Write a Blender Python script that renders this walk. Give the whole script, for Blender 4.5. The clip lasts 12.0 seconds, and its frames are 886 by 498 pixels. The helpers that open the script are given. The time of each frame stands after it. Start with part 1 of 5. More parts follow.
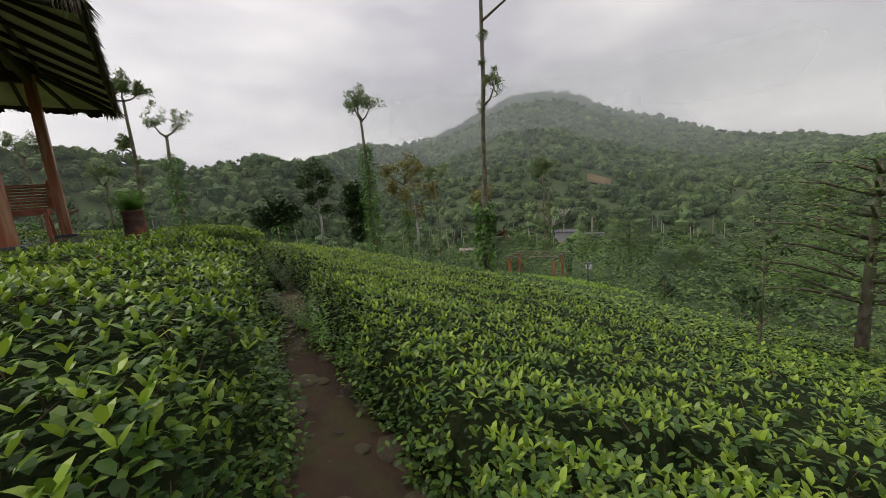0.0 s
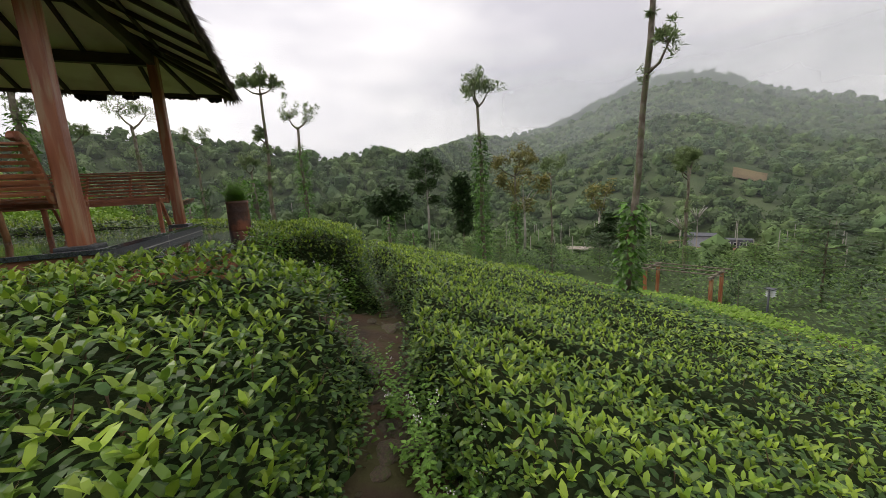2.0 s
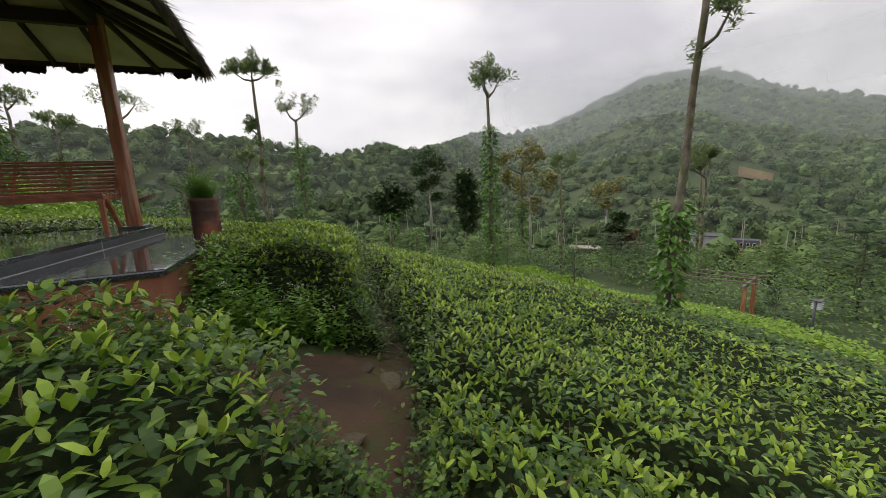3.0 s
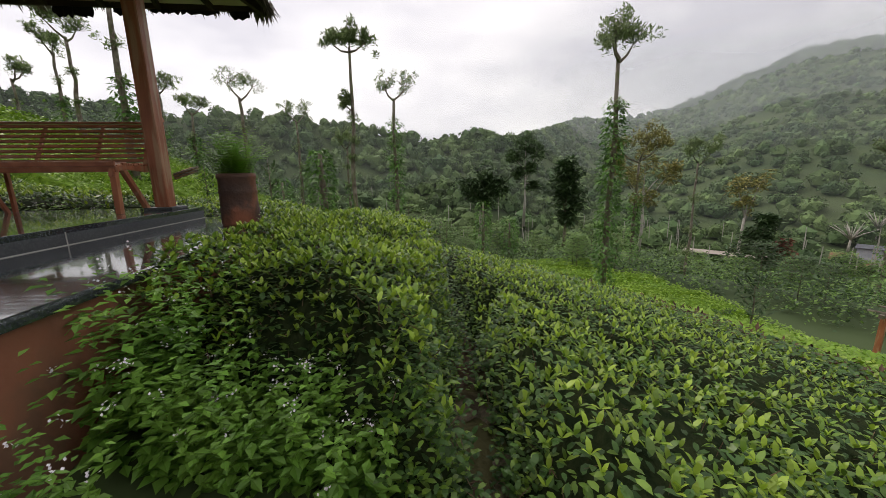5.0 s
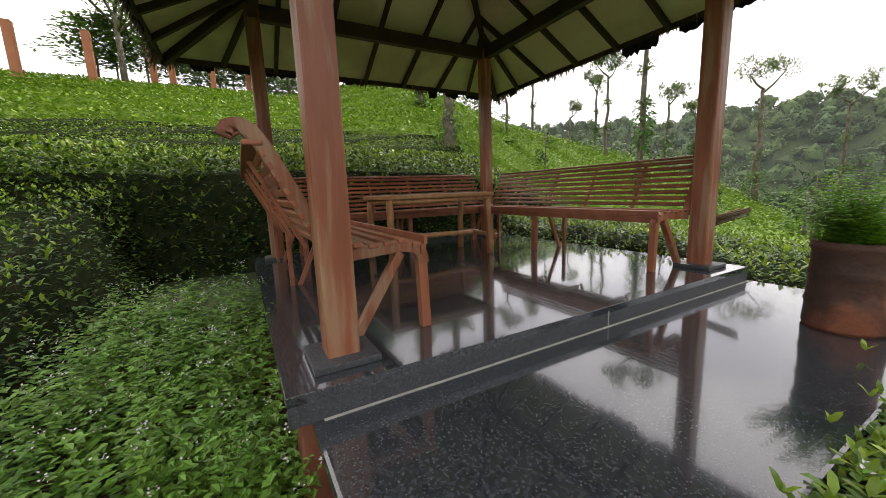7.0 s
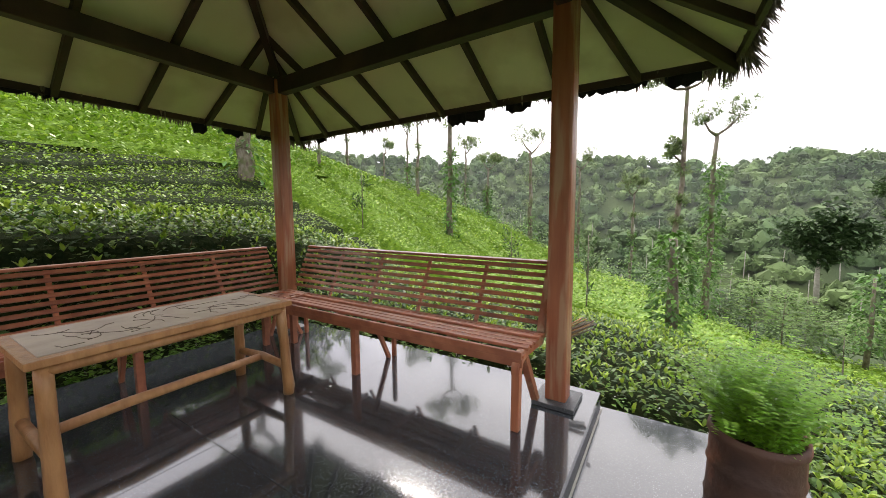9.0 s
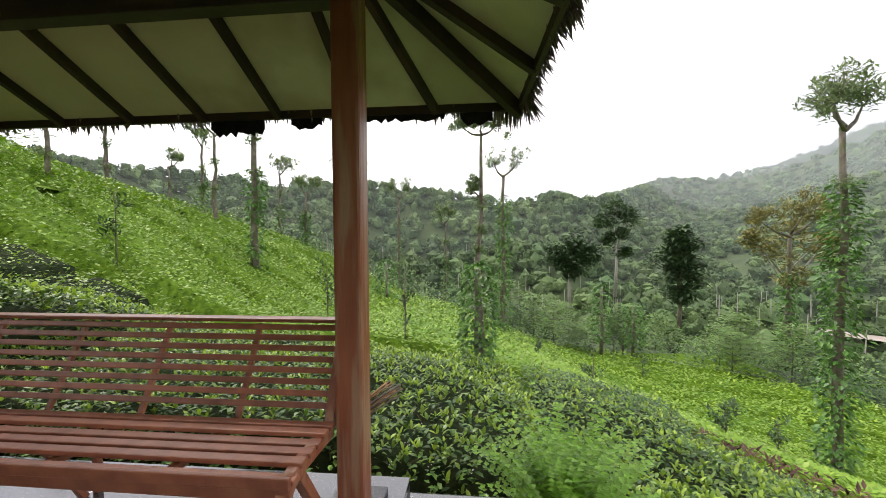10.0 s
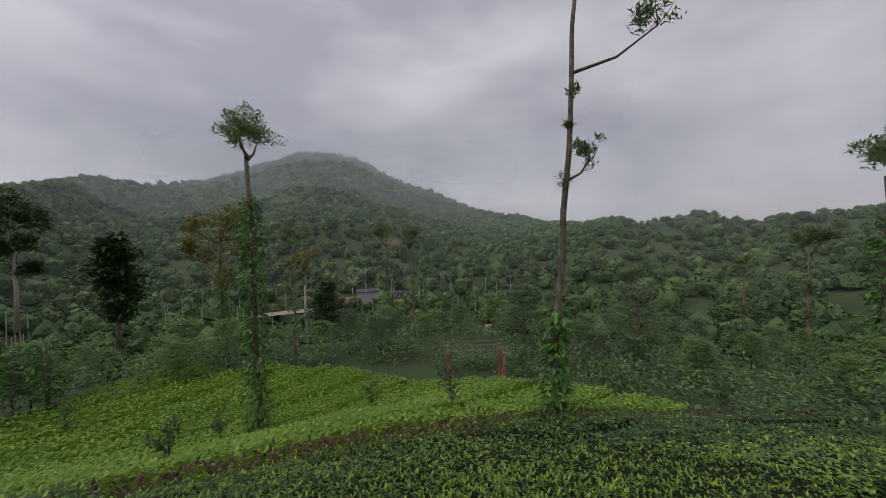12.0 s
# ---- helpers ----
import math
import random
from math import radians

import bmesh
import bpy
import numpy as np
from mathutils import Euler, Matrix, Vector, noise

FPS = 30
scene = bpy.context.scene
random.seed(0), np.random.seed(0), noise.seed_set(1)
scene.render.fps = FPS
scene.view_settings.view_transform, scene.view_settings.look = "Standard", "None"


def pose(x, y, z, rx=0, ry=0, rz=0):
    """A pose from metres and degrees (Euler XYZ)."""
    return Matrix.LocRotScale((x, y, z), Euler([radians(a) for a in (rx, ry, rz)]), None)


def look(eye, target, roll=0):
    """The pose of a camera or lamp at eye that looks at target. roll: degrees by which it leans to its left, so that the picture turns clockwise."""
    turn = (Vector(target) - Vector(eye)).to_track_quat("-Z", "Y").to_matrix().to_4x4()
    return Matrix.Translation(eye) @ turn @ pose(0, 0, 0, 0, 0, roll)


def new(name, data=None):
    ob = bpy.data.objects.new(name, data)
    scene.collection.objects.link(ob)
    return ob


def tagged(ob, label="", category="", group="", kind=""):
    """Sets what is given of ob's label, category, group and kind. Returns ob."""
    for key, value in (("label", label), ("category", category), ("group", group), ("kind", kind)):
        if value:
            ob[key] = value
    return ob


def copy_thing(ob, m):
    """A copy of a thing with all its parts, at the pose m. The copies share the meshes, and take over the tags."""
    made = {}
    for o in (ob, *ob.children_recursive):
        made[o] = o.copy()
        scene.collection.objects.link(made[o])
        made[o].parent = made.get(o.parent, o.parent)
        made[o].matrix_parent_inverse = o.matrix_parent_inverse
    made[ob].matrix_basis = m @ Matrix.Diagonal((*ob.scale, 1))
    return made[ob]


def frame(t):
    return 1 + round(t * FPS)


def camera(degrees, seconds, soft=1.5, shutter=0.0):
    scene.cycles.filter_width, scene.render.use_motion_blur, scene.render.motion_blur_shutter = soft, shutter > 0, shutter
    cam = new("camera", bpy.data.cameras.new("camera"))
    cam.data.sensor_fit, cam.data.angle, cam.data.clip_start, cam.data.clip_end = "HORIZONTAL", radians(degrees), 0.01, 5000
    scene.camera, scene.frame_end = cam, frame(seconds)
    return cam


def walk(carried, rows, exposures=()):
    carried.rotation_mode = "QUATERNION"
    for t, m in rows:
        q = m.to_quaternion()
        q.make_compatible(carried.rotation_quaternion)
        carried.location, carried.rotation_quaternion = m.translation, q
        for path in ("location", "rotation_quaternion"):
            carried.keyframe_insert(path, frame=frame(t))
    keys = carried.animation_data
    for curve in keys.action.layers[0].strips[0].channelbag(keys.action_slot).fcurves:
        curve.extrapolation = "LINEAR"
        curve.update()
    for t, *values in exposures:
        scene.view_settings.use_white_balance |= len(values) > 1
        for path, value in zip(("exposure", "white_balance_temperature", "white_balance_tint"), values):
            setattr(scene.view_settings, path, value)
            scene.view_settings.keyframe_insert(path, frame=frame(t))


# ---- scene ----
cam = camera(102.0, 12.0, soft=0.8)
ROWS = [
    (0.0, 1.389, -5.919, 0.253, 80.72, 4.61, -37.71),
    (0.5, 1.509, -5.659, 0.251, 79.99, 3.97, -28.73),
    (1.0, 1.671, -5.262, 0.236, 79.65, 3.78, -23.02),
    (1.5, 1.783, -4.779, 0.246, 80.62, 3.59, -21.28),
    (2.0, 1.933, -4.218, 0.342, 80.62, 3.24, -21.17),
    (2.5, 2.041, -3.636, 0.337, 80.42, 2.93, -20.99),
    (4.5, 2.514, -1.597, 0.362, 79.37, 1.44, -18.16),
    (5.0, 2.472, -1.165, 0.297, 78.62, 0.77, -6.29),
    (5.5, 2.334, -0.750, 0.327, 78.76, 1.21, 15.78),
    (6.0, 1.989, -0.539, 0.430, 79.60, 2.79, 42.31),
    (6.5, 1.736, -0.447, 0.539, 80.49, 2.75, 58.35),
    (7.5, 1.190, -0.130, 0.800, 80.86, 2.05, 61.00),
    (8.5, 0.617, 0.275, 0.885, 81.23, 1.34, 45.09),
    (9.0, 0.585, 0.555, 1.254, 84.32, 0.41, 32.27),
    (9.5, 0.519, 0.870, 1.355, 86.98, -0.02, 18.42),
    (10.0, 0.597, 1.195, 1.356, 88.17, 0.35, 4.99),
    (10.5, 0.774, 1.441, 1.345, 88.68, 0.90, -14.73),
    (11.0, 0.936, 1.758, 1.389, 88.19, 1.21, -38.86),
    (11.5, 1.091, 1.693, 1.406, 88.08, 1.38, -57.01),
    (12.0, 1.071, 1.573, 1.399, 87.96, 1.41, -70.76),
]
EXPOSURES = [(0.0, 0.2, 6950, 12), (2.0, 0.5, 6950, 12), (5.0, 0.52, 6950, 12), (6.5, 0.92, 7050, 12.5), (8.5, 1.8, 6900, 13), (9.5, 1.75, 6850, 13), (10.0, 1.4, 6750, 12), (10.5, 1.0, 6750, 12), (11.0, 0.4, 6600, 12), (11.5, -0.1, 6450, 14), (12.0, -0.3, 6400, 15)]
walk(cam, [(t, pose(x, y, z, rx, ry, rz)) for t, x, y, z, rx, ry, rz in ROWS], EXPOSURES)

# ---- sky and sun: an overcast monsoon sky ----
SKY = 1.0
world = bpy.data.worlds.new("overcast_sky")
scene.world = world
world.use_nodes = True
nt = world.node_tree
nt.nodes.clear()
w_out = nt.nodes.new("ShaderNodeOutputWorld")
w_bg = nt.nodes.new("ShaderNodeBackground")
w_sky = nt.nodes.new("ShaderNodeTexSky")
w_sky.sky_type, w_sky.sun_disc = "NISHITA", False
w_sky.sun_elevation, w_sky.sun_rotation = radians(50), radians(-45)
w_bg2 = nt.nodes.new("ShaderNodeBackground")
w_co = nt.nodes.new("ShaderNodeTexCoord")
w_map = nt.nodes.new("ShaderNodeMapping")
w_map.inputs["Scale"].default_value = (1.0, 1.0, 2.6)
w_n = nt.nodes.new("ShaderNodeTexNoise")
w_n.inputs["Scale"].default_value, w_n.inputs["Detail"].default_value, w_n.inputs["Roughness"].default_value = 2.1, 4.0, 0.5
w_r = nt.nodes.new("ShaderNodeValToRGB")
w_r.color_ramp.elements[0].position, w_r.color_ramp.elements[0].color = 0.36, (0.47, 0.47, 0.525, 1)
w_r.color_ramp.elements[1].position, w_r.color_ramp.elements[1].color = 0.66, (0.78, 0.78, 0.80, 1)
w_add = nt.nodes.new("ShaderNodeAddShader")
nt.links.new(w_co.outputs["Generated"], w_map.inputs["Vector"])
nt.links.new(w_map.outputs["Vector"], w_n.inputs["Vector"])
nt.links.new(w_n.outputs["Fac"], w_r.inputs["Fac"])
w_dot = nt.nodes.new("ShaderNodeVectorMath")
w_dot.operation = "DOT_PRODUCT"
w_dot.inputs[1].default_value = (-0.45, 0.45, 0.77)
w_mr = nt.nodes.new("ShaderNodeMapRange")
w_mr.inputs["From Min"].default_value, w_mr.inputs["From Max"].default_value = -0.6, 1.0
w_mr.inputs["To Min"].default_value, w_mr.inputs["To Max"].default_value = 0.80, 1.25
w_mul = nt.nodes.new("ShaderNodeVectorMath")
w_mul.operation = "SCALE"
nt.links.new(w_co.outputs["Generated"], w_dot.inputs[0])
nt.links.new(w_dot.outputs["Value"], w_mr.inputs["Value"])
nt.links.new(w_r.outputs["Color"], w_mul.inputs[0])
nt.links.new(w_mr.outputs["Result"], w_mul.inputs["Scale"])
nt.links.new(w_mul.outputs["Vector"], w_bg2.inputs["Color"])
nt.links.new(w_sky.outputs["Color"], w_bg.inputs["Color"])
w_bg.inputs["Strength"].default_value, w_bg2.inputs["Strength"].default_value = 0.01, 0.92 * SKY
nt.links.new(w_bg.outputs[0], w_add.inputs[0])
nt.links.new(w_bg2.outputs[0], w_add.inputs[1])
nt.links.new(w_add.outputs[0], w_out.inputs[0])
sun = new("sun", bpy.data.lights.new("sun", "SUN"))
sun.data.energy, sun.data.angle, sun.data.color = 0.9, radians(25), (1.0, 0.97, 0.92)
sun.matrix_world = look((0, 0, 0), (0.45, -0.45, -0.77))


# ---- materials ----
def material(name, colour, rough=0.6, second=None, scale=8.0, bump=0.2, bump_scale=None, metal=0.0, island=0.0, objvary=0.0,
             stretch=(1, 1, 1), third=None, third_scale=1.0, subsurface=0.0, spec=0.5, coat=0.0, specks=None):
    m = bpy.data.materials.new(name)
    m.use_nodes = True
    t = m.node_tree
    b = t.nodes["Principled BSDF"]
    b.inputs["Roughness"].default_value, b.inputs["Metallic"].default_value = rough, metal
    b.inputs["Specular IOR Level"].default_value = spec
    b.inputs["Coat Weight"].default_value = coat
    tc = t.nodes.new("ShaderNodeTexCoord")
    mp = t.nodes.new("ShaderNodeMapping")
    mp.inputs["Scale"].default_value = stretch
    t.links.new(tc.outputs["Object"], mp.inputs["Vector"])
    n = t.nodes.new("ShaderNodeTexNoise")
    n.inputs["Scale"].default_value, n.inputs["Detail"].default_value = scale, 6.0
    t.links.new(mp.outputs["Vector"], n.inputs["Vector"])
    ramp = t.nodes.new("ShaderNodeValToRGB")
    ramp.color_ramp.elements[0].position, ramp.color_ramp.elements[1].position = 0.36, 0.64
    ramp.color_ramp.elements[0].color = (*colour, 1)
    ramp.color_ramp.elements[1].color = (*(second or [c * 1.25 for c in colour]), 1)
    t.links.new(n.outputs["Fac"], ramp.inputs["Fac"])
    col = ramp.outputs["Color"]
    if third:
        n2 = t.nodes.new("ShaderNodeTexNoise")
        n2.inputs["Scale"].default_value, n2.inputs["Detail"].default_value = third_scale, 5.0
        t.links.new(mp.outputs["Vector"], n2.inputs["Vector"])
        r2 = t.nodes.new("ShaderNodeValToRGB")
        r2.color_ramp.elements[0].position, r2.color_ramp.elements[1].position = 0.5, 0.62
        t.links.new(n2.outputs["Fac"], r2.inputs["Fac"])
        mx = t.nodes.new("ShaderNodeMix")
        mx.data_type = "RGBA"
        t.links.new(r2.outputs["Color"], mx.inputs["Factor"])
        t.links.new(col, mx.inputs["A"])
        mx.inputs["B"].default_value = (*third, 1)
        col = mx.outputs["Result"]
    if specks:
        vo = t.nodes.new("ShaderNodeTexVoronoi")
        vo.inputs["Scale"].default_value = specks[1]
        t.links.new(mp.outputs["Vector"], vo.inputs["Vector"])
        rs = t.nodes.new("ShaderNodeValToRGB")
        rs.color_ramp.elements[0].position, rs.color_ramp.elements[1].position = 0.13, 0.24
        rs.color_ramp.elements[0].color, rs.color_ramp.elements[1].color = (1, 1, 1, 1), (0, 0, 0, 1)
        t.links.new(vo.outputs["Distance"], rs.inputs["Fac"])
        ms_ = t.nodes.new("ShaderNodeMix")
        ms_.data_type = "RGBA"
        t.links.new(rs.outputs["Color"], ms_.inputs["Factor"])
        t.links.new(col, ms_.inputs["A"])
        ms_.inputs["B"].default_value = (*specks[0], 1)
        col = ms_.outputs["Result"]
    for amount, node, socket in ((island, "ShaderNodeNewGeometry", "Random Per Island"), (objvary, "ShaderNodeObjectInfo", "Random")):
        if amount:
            g = t.nodes.new(node)
            mr = t.nodes.new("ShaderNodeMapRange")
            mr.inputs["To Min"].default_value, mr.inputs["To Max"].default_value = 1 - amount, 1 + amount
            t.links.new(g.outputs[socket], mr.inputs["Value"])
            hs = t.nodes.new("ShaderNodeHueSaturation")
            t.links.new(mr.outputs["Result"], hs.inputs["Value"])
            t.links.new(col, hs.inputs["Color"])
            col = hs.outputs["Color"]
    t.links.new(col, b.inputs["Base Color"])
    if bump:
        nb = t.nodes.new("ShaderNodeTexNoise")
        nb.inputs["Scale"].default_value, nb.inputs["Detail"].default_value = bump_scale or scale * 3, 5.0
        t.links.new(mp.outputs["Vector"], nb.inputs["Vector"])
        bp = t.nodes.new("ShaderNodeBump")
        bp.inputs["Strength"].default_value, bp.inputs["Distance"].default_value = bump, 0.02
        t.links.new(nb.outputs["Fac"], bp.inputs["Height"])
        t.links.new(bp.outputs["Normal"], b.inputs["Normal"])
    if subsurface:
        tr = t.nodes.new("ShaderNodeBsdfTranslucent")
        t.links.new(col, tr.inputs["Color"])
        ms = t.nodes.new("ShaderNodeMixShader")
        ms.inputs["Fac"].default_value = subsurface
        t.links.new(b.outputs[0], ms.inputs[1])
        t.links.new(tr.outputs[0], ms.inputs[2])
        t.links.new(ms.outputs[0], t.nodes["Material Output"].inputs["Surface"])
    return m


LEAF_OLD = material("tea_leaf_mature", (0.034, 0.082, 0.019), 0.42, (0.066, 0.132, 0.028), 3.0, 0, island=0.45, subsurface=0.15, spec=0.28)
LEAF_MID = material("tea_leaf_green", (0.10, 0.195, 0.022), 0.36, (0.17, 0.28, 0.034), 3.0, 0, island=0.35, subsurface=0.25)
LEAF_NEW = material("tea_leaf_young", (0.22, 0.345, 0.032), 0.4, (0.33, 0.46, 0.05), 3.0, 0, island=0.3, subsurface=0.3)
FIELD_GREEN = material("tea_field_leaf", (0.125, 0.25, 0.016), 0.6, (0.20, 0.335, 0.025), 0.5, 0, island=0.22, subsurface=0.2)
# near-black core: the shade between the leaves is put into its colour
HEDGE_SHADE_CORE = material("hedge_shade_core", (0.012, 0.022, 0.008), 0.95, (0.03, 0.04, 0.015), 12, 0.8, spec=0.08)
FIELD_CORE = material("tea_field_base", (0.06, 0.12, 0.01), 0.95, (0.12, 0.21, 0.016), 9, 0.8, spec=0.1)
WEED = material("weed_leaf", (0.115, 0.26, 0.034), 0.45, (0.20, 0.37, 0.055), 4, 0, island=0.35, subsurface=0.25)
FLOWER = material("weed_flower", (0.62, 0.56, 0.60), 0.7, (0.75, 0.72, 0.74), 30, 0)
EARTH = material("red_earth", (0.045, 0.029, 0.016), 0.85, (0.095, 0.055, 0.028), 1.6, 0.7, 18, third=(0.07, 0.065, 0.018), third_scale=2.3)
GROUND = material("hill_ground", (0.03, 0.055, 0.016), 0.95, (0.06, 0.09, 0.025), 0.05, 0.6, 0.9, third=(0.06, 0.085, 0.03), third_scale=0.006)
STONE = material("path_stone", (0.075, 0.055, 0.036), 0.7, (0.13, 0.095, 0.06), 5, 0.5, objvary=0.25, third=(0.08, 0.085, 0.03), third_scale=4)
WOOD = material("red_stained_timber", (0.26, 0.082, 0.040), 0.42, (0.35, 0.125, 0.06), 3, 0.15, 14, stretch=(6, 6, 0.6), third=(0.38, 0.22, 0.13), third_scale=2.6, objvary=0.15)
SLAT = material("bench_slat_timber", (0.27, 0.092, 0.048), 0.36, (0.38, 0.14, 0.072), 5, 0.12, 20, stretch=(2, 2, 2), objvary=0.2)
DARK_WOOD = material("dark_roof_timber", (0.035, 0.02, 0.014), 0.6, (0.06, 0.033, 0.022), 4, 0.2, 20, objvary=0.2)
LOG = material("varnished_log", (0.30, 0.14, 0.05), 0.4, (0.42, 0.22, 0.09), 6, 0.3, 20, stretch=(3, 3, 0.8), objvary=0.12)
TABLETOP = material("cracked_table_stone", (0.42, 0.33, 0.25), 0.5, (0.52, 0.43, 0.33), 6, 0.2)
CRACK = material("table_joint", (0.10, 0.07, 0.05), 0.8)
LINING = material("roof_lining_board", (0.70, 0.68, 0.48), 0.75, (0.78, 0.76, 0.56), 1.2, 0.1, third=(0.60, 0.56, 0.38), third_scale=1.4)
THATCH = material("grey_thatch", (0.12, 0.10, 0.075), 0.95, (0.22, 0.185, 0.14), 9, 0.8, 40, island=0.35)
THATCH_DARK = material("dark_tarp_edge", (0.012, 0.012, 0.012), 0.8, (0.03, 0.027, 0.024), 6, 0.4)
GRANITE = material("polished_black_granite", (0.018, 0.022, 0.027), 0.11, (0.050, 0.058, 0.065), 70, 0.0, spec=1.0, coat=0.6, specks=((0.13, 0.14, 0.145), 75))
GRANITE_EDGE = material("sawn_granite_edge", (0.045, 0.05, 0.055), 0.45, (0.075, 0.08, 0.085), 60, 0.15, specks=((0.16, 0.165, 0.17), 75))
JOINT = material("pale_joint", (0.35, 0.34, 0.31), 0.8)
TERRACOTTA = material("terracotta_paint", (0.27, 0.10, 0.055), 0.75, (0.34, 0.14, 0.08), 3, 0.2, 40, third=(0.20, 0.10, 0.06), third_scale=3)
BARK = material("silver_bark", (0.10, 0.075, 0.055), 0.9, (0.24, 0.21, 0.17), 9, 0.7, 30, stretch=(1, 1, 0.6), third=(0.12, 0.13, 0.06), third_scale=5)
PALE_BARK = material("pale_bark", (0.30, 0.28, 0.24), 0.85, (0.42, 0.39, 0.34), 4, 0.3)
TWIG = material("tea_twig", (0.10, 0.06, 0.035), 0.8, (0.18, 0.12, 0.07), 6, 0, island=0.3)
VINE = material("pepper_vine_leaf", (0.06, 0.16, 0.025), 0.4, (0.12, 0.25, 0.04), 3, 0, island=0.4, subsurface=0.25)
SILVER_LEAF = material("silver_oak_leaf", (0.15, 0.21, 0.085), 0.6, (0.25, 0.32, 0.15), 2, 0, island=0.35, subsurface=0.45)
DARK_LEAF = material("dark_tree_leaf", (0.036, 0.078, 0.026), 0.6, (0.068, 0.12, 0.04), 2, 0, island=0.4, subsurface=0.15)
MID_LEAF = material("mid_tree_leaf", (0.05, 0.10, 0.03), 0.6, (0.08, 0.14, 0.045), 2, 0, island=0.4, subsurface=0.2)
FERN_LEAF = material("layered_tree_leaf", (0.10, 0.20, 0.036), 0.6, (0.17, 0.28, 0.06), 2, 0, island=0.35, subsurface=0.25)
YELLOW_LEAF = material("yellowing_leaf", (0.20, 0.20, 0.05), 0.6, (0.28, 0.25, 0.08), 2, 0, island=0.35, subsurface=0.25)
FOREST = material("forest_crown", (0.046, 0.090, 0.030), 0.9, (0.105, 0.16, 0.050), 0.05, 0.9, 0.9, island=0.45)
POT_RUST = material("rusty_drum", (0.05, 0.025, 0.018), 0.7, (0.11, 0.05, 0.03), 4, 0.4, 25, third=(0.26, 0.09, 0.045), third_scale=2.6)
FERN = material("potted_fern_leaf", (0.19, 0.40, 0.035), 0.45, (0.30, 0.52, 0.07), 3, 0, island=0.3, subsurface=0.3)


# ---- mesh helpers ----
def part(name, bm, mat, parent=None, label=""):
    me = bpy.data.meshes.new(name)
    bm.to_mesh(me)
    bm.free()
    me.materials.append(mat)
    ob = new(name, me)
    if parent:
        ob.parent = parent
    return tagged(ob, label)


def mesh_of(name, verts, faces, mats, parent=None, smooth=False, index=None):
    """A mesh from numpy arrays of vertices and of equal faces."""
    verts, faces = np.asarray(verts, np.float32), np.asarray(faces, np.int32)
    me = bpy.data.meshes.new(name)
    me.vertices.add(len(verts))
    me.vertices.foreach_set("co", verts.ravel())
    k = faces.shape[1]
    me.loops.add(faces.size)
    me.loops.foreach_set("vertex_index", faces.ravel())
    me.polygons.add(len(faces))
    me.polygons.foreach_set("loop_start", np.arange(0, faces.size, k, dtype=np.int32))
    for m in mats:
        me.materials.append(m)
    if index is not None:
        me.polygons.foreach_set("material_index", np.asarray(index, np.int32))
    me.polygons.foreach_set("use_smooth", np.full(len(faces), smooth))
    me.update(calc_edges=True)
    ob = new(name, me)
    if parent:
        ob.parent = parent
    return ob


def box(size, at=(0, 0, 0), turn=(0, 0, 0), bevel=0.006, bm=None):
    bm2 = bmesh.new()
    bmesh.ops.create_cube(bm2, size=1.0, matrix=Matrix.Diagonal((*size, 1)))
    if bevel:
        bmesh.ops.bevel(bm2, geom=bm2.edges[:], offset=min(bevel, min(size) * 0.4), segments=2, affect="EDGES", profile=0.6)
    bmesh.ops.transform(bm2, matrix=pose(*at, *turn), verts=bm2.verts)
    if bm is None:
        return bm2
    me = bpy.data.meshes.new("tmp")
    bm2.to_mesh(me)
    bm2.free()
    bm.from_mesh(me)
    bpy.data.meshes.remove(me)
    return bm


def sweep(points, radii, sides=8, flat=1.0, rng=None, rough=0.0):
    """A tapered tube along points, as arrays (verts, quads)."""
    pts = [Vector(p) for p in points]
    radii = [radii] * len(pts) if isinstance(radii, (int, float)) else radii
    verts, faces = [], []
    up = Vector((0, 0, 1))
    for i, p in enumerate(pts):
        d = (pts[min(i + 1, len(pts) - 1)] - pts[max(i - 1, 0)]).normalized()
        ref = up if abs(d.z) < 0.9 else Vector((1, 0, 0))
        a = d.cross(ref).normalized()
        b = a.cross(d).normalized()
        for s in range(sides):
            th = 2 * math.pi * s / sides
            r = radii[i] * (1 + (rng.uniform(-rough, rough) if rng else 0))
            verts.append(p + a * (r * math.cos(th)) + b * (r * flat * math.sin(th)))
    for i in range(len(pts) - 1):
        for s in range(sides):
            t = (s + 1) % sides
            faces.append((i * sides + s, i * sides + t, (i + 1) * sides + t, (i + 1) * sides + s))
    n = len(verts)
    verts += [pts[0], pts[-1]]
    for s in range(sides):
        t = (s + 1) % sides
        faces.append((n, t, s, s))
        e = (len(pts) - 1) * sides
        faces.append((n + 1, e + s, e + t, e + t))
    return verts, faces


def tube(name, points, radii, mat, parent=None, sides=8, flat=1.0, rng=None, rough=0.0, label="", smooth=True):
    v, f = sweep(points, radii, sides, flat, rng, rough)
    bm = bmesh.new()
    vs = [bm.verts.new(p) for p in v]
    for q in f:
        q = tuple(dict.fromkeys(q))
        bm.faces.new([vs[i] for i in q])
    bmesh.ops.recalc_face_normals(bm, faces=bm.faces)
    for fc in bm.faces:
        fc.smooth = smooth
    return part(name, bm, mat, parent, label)


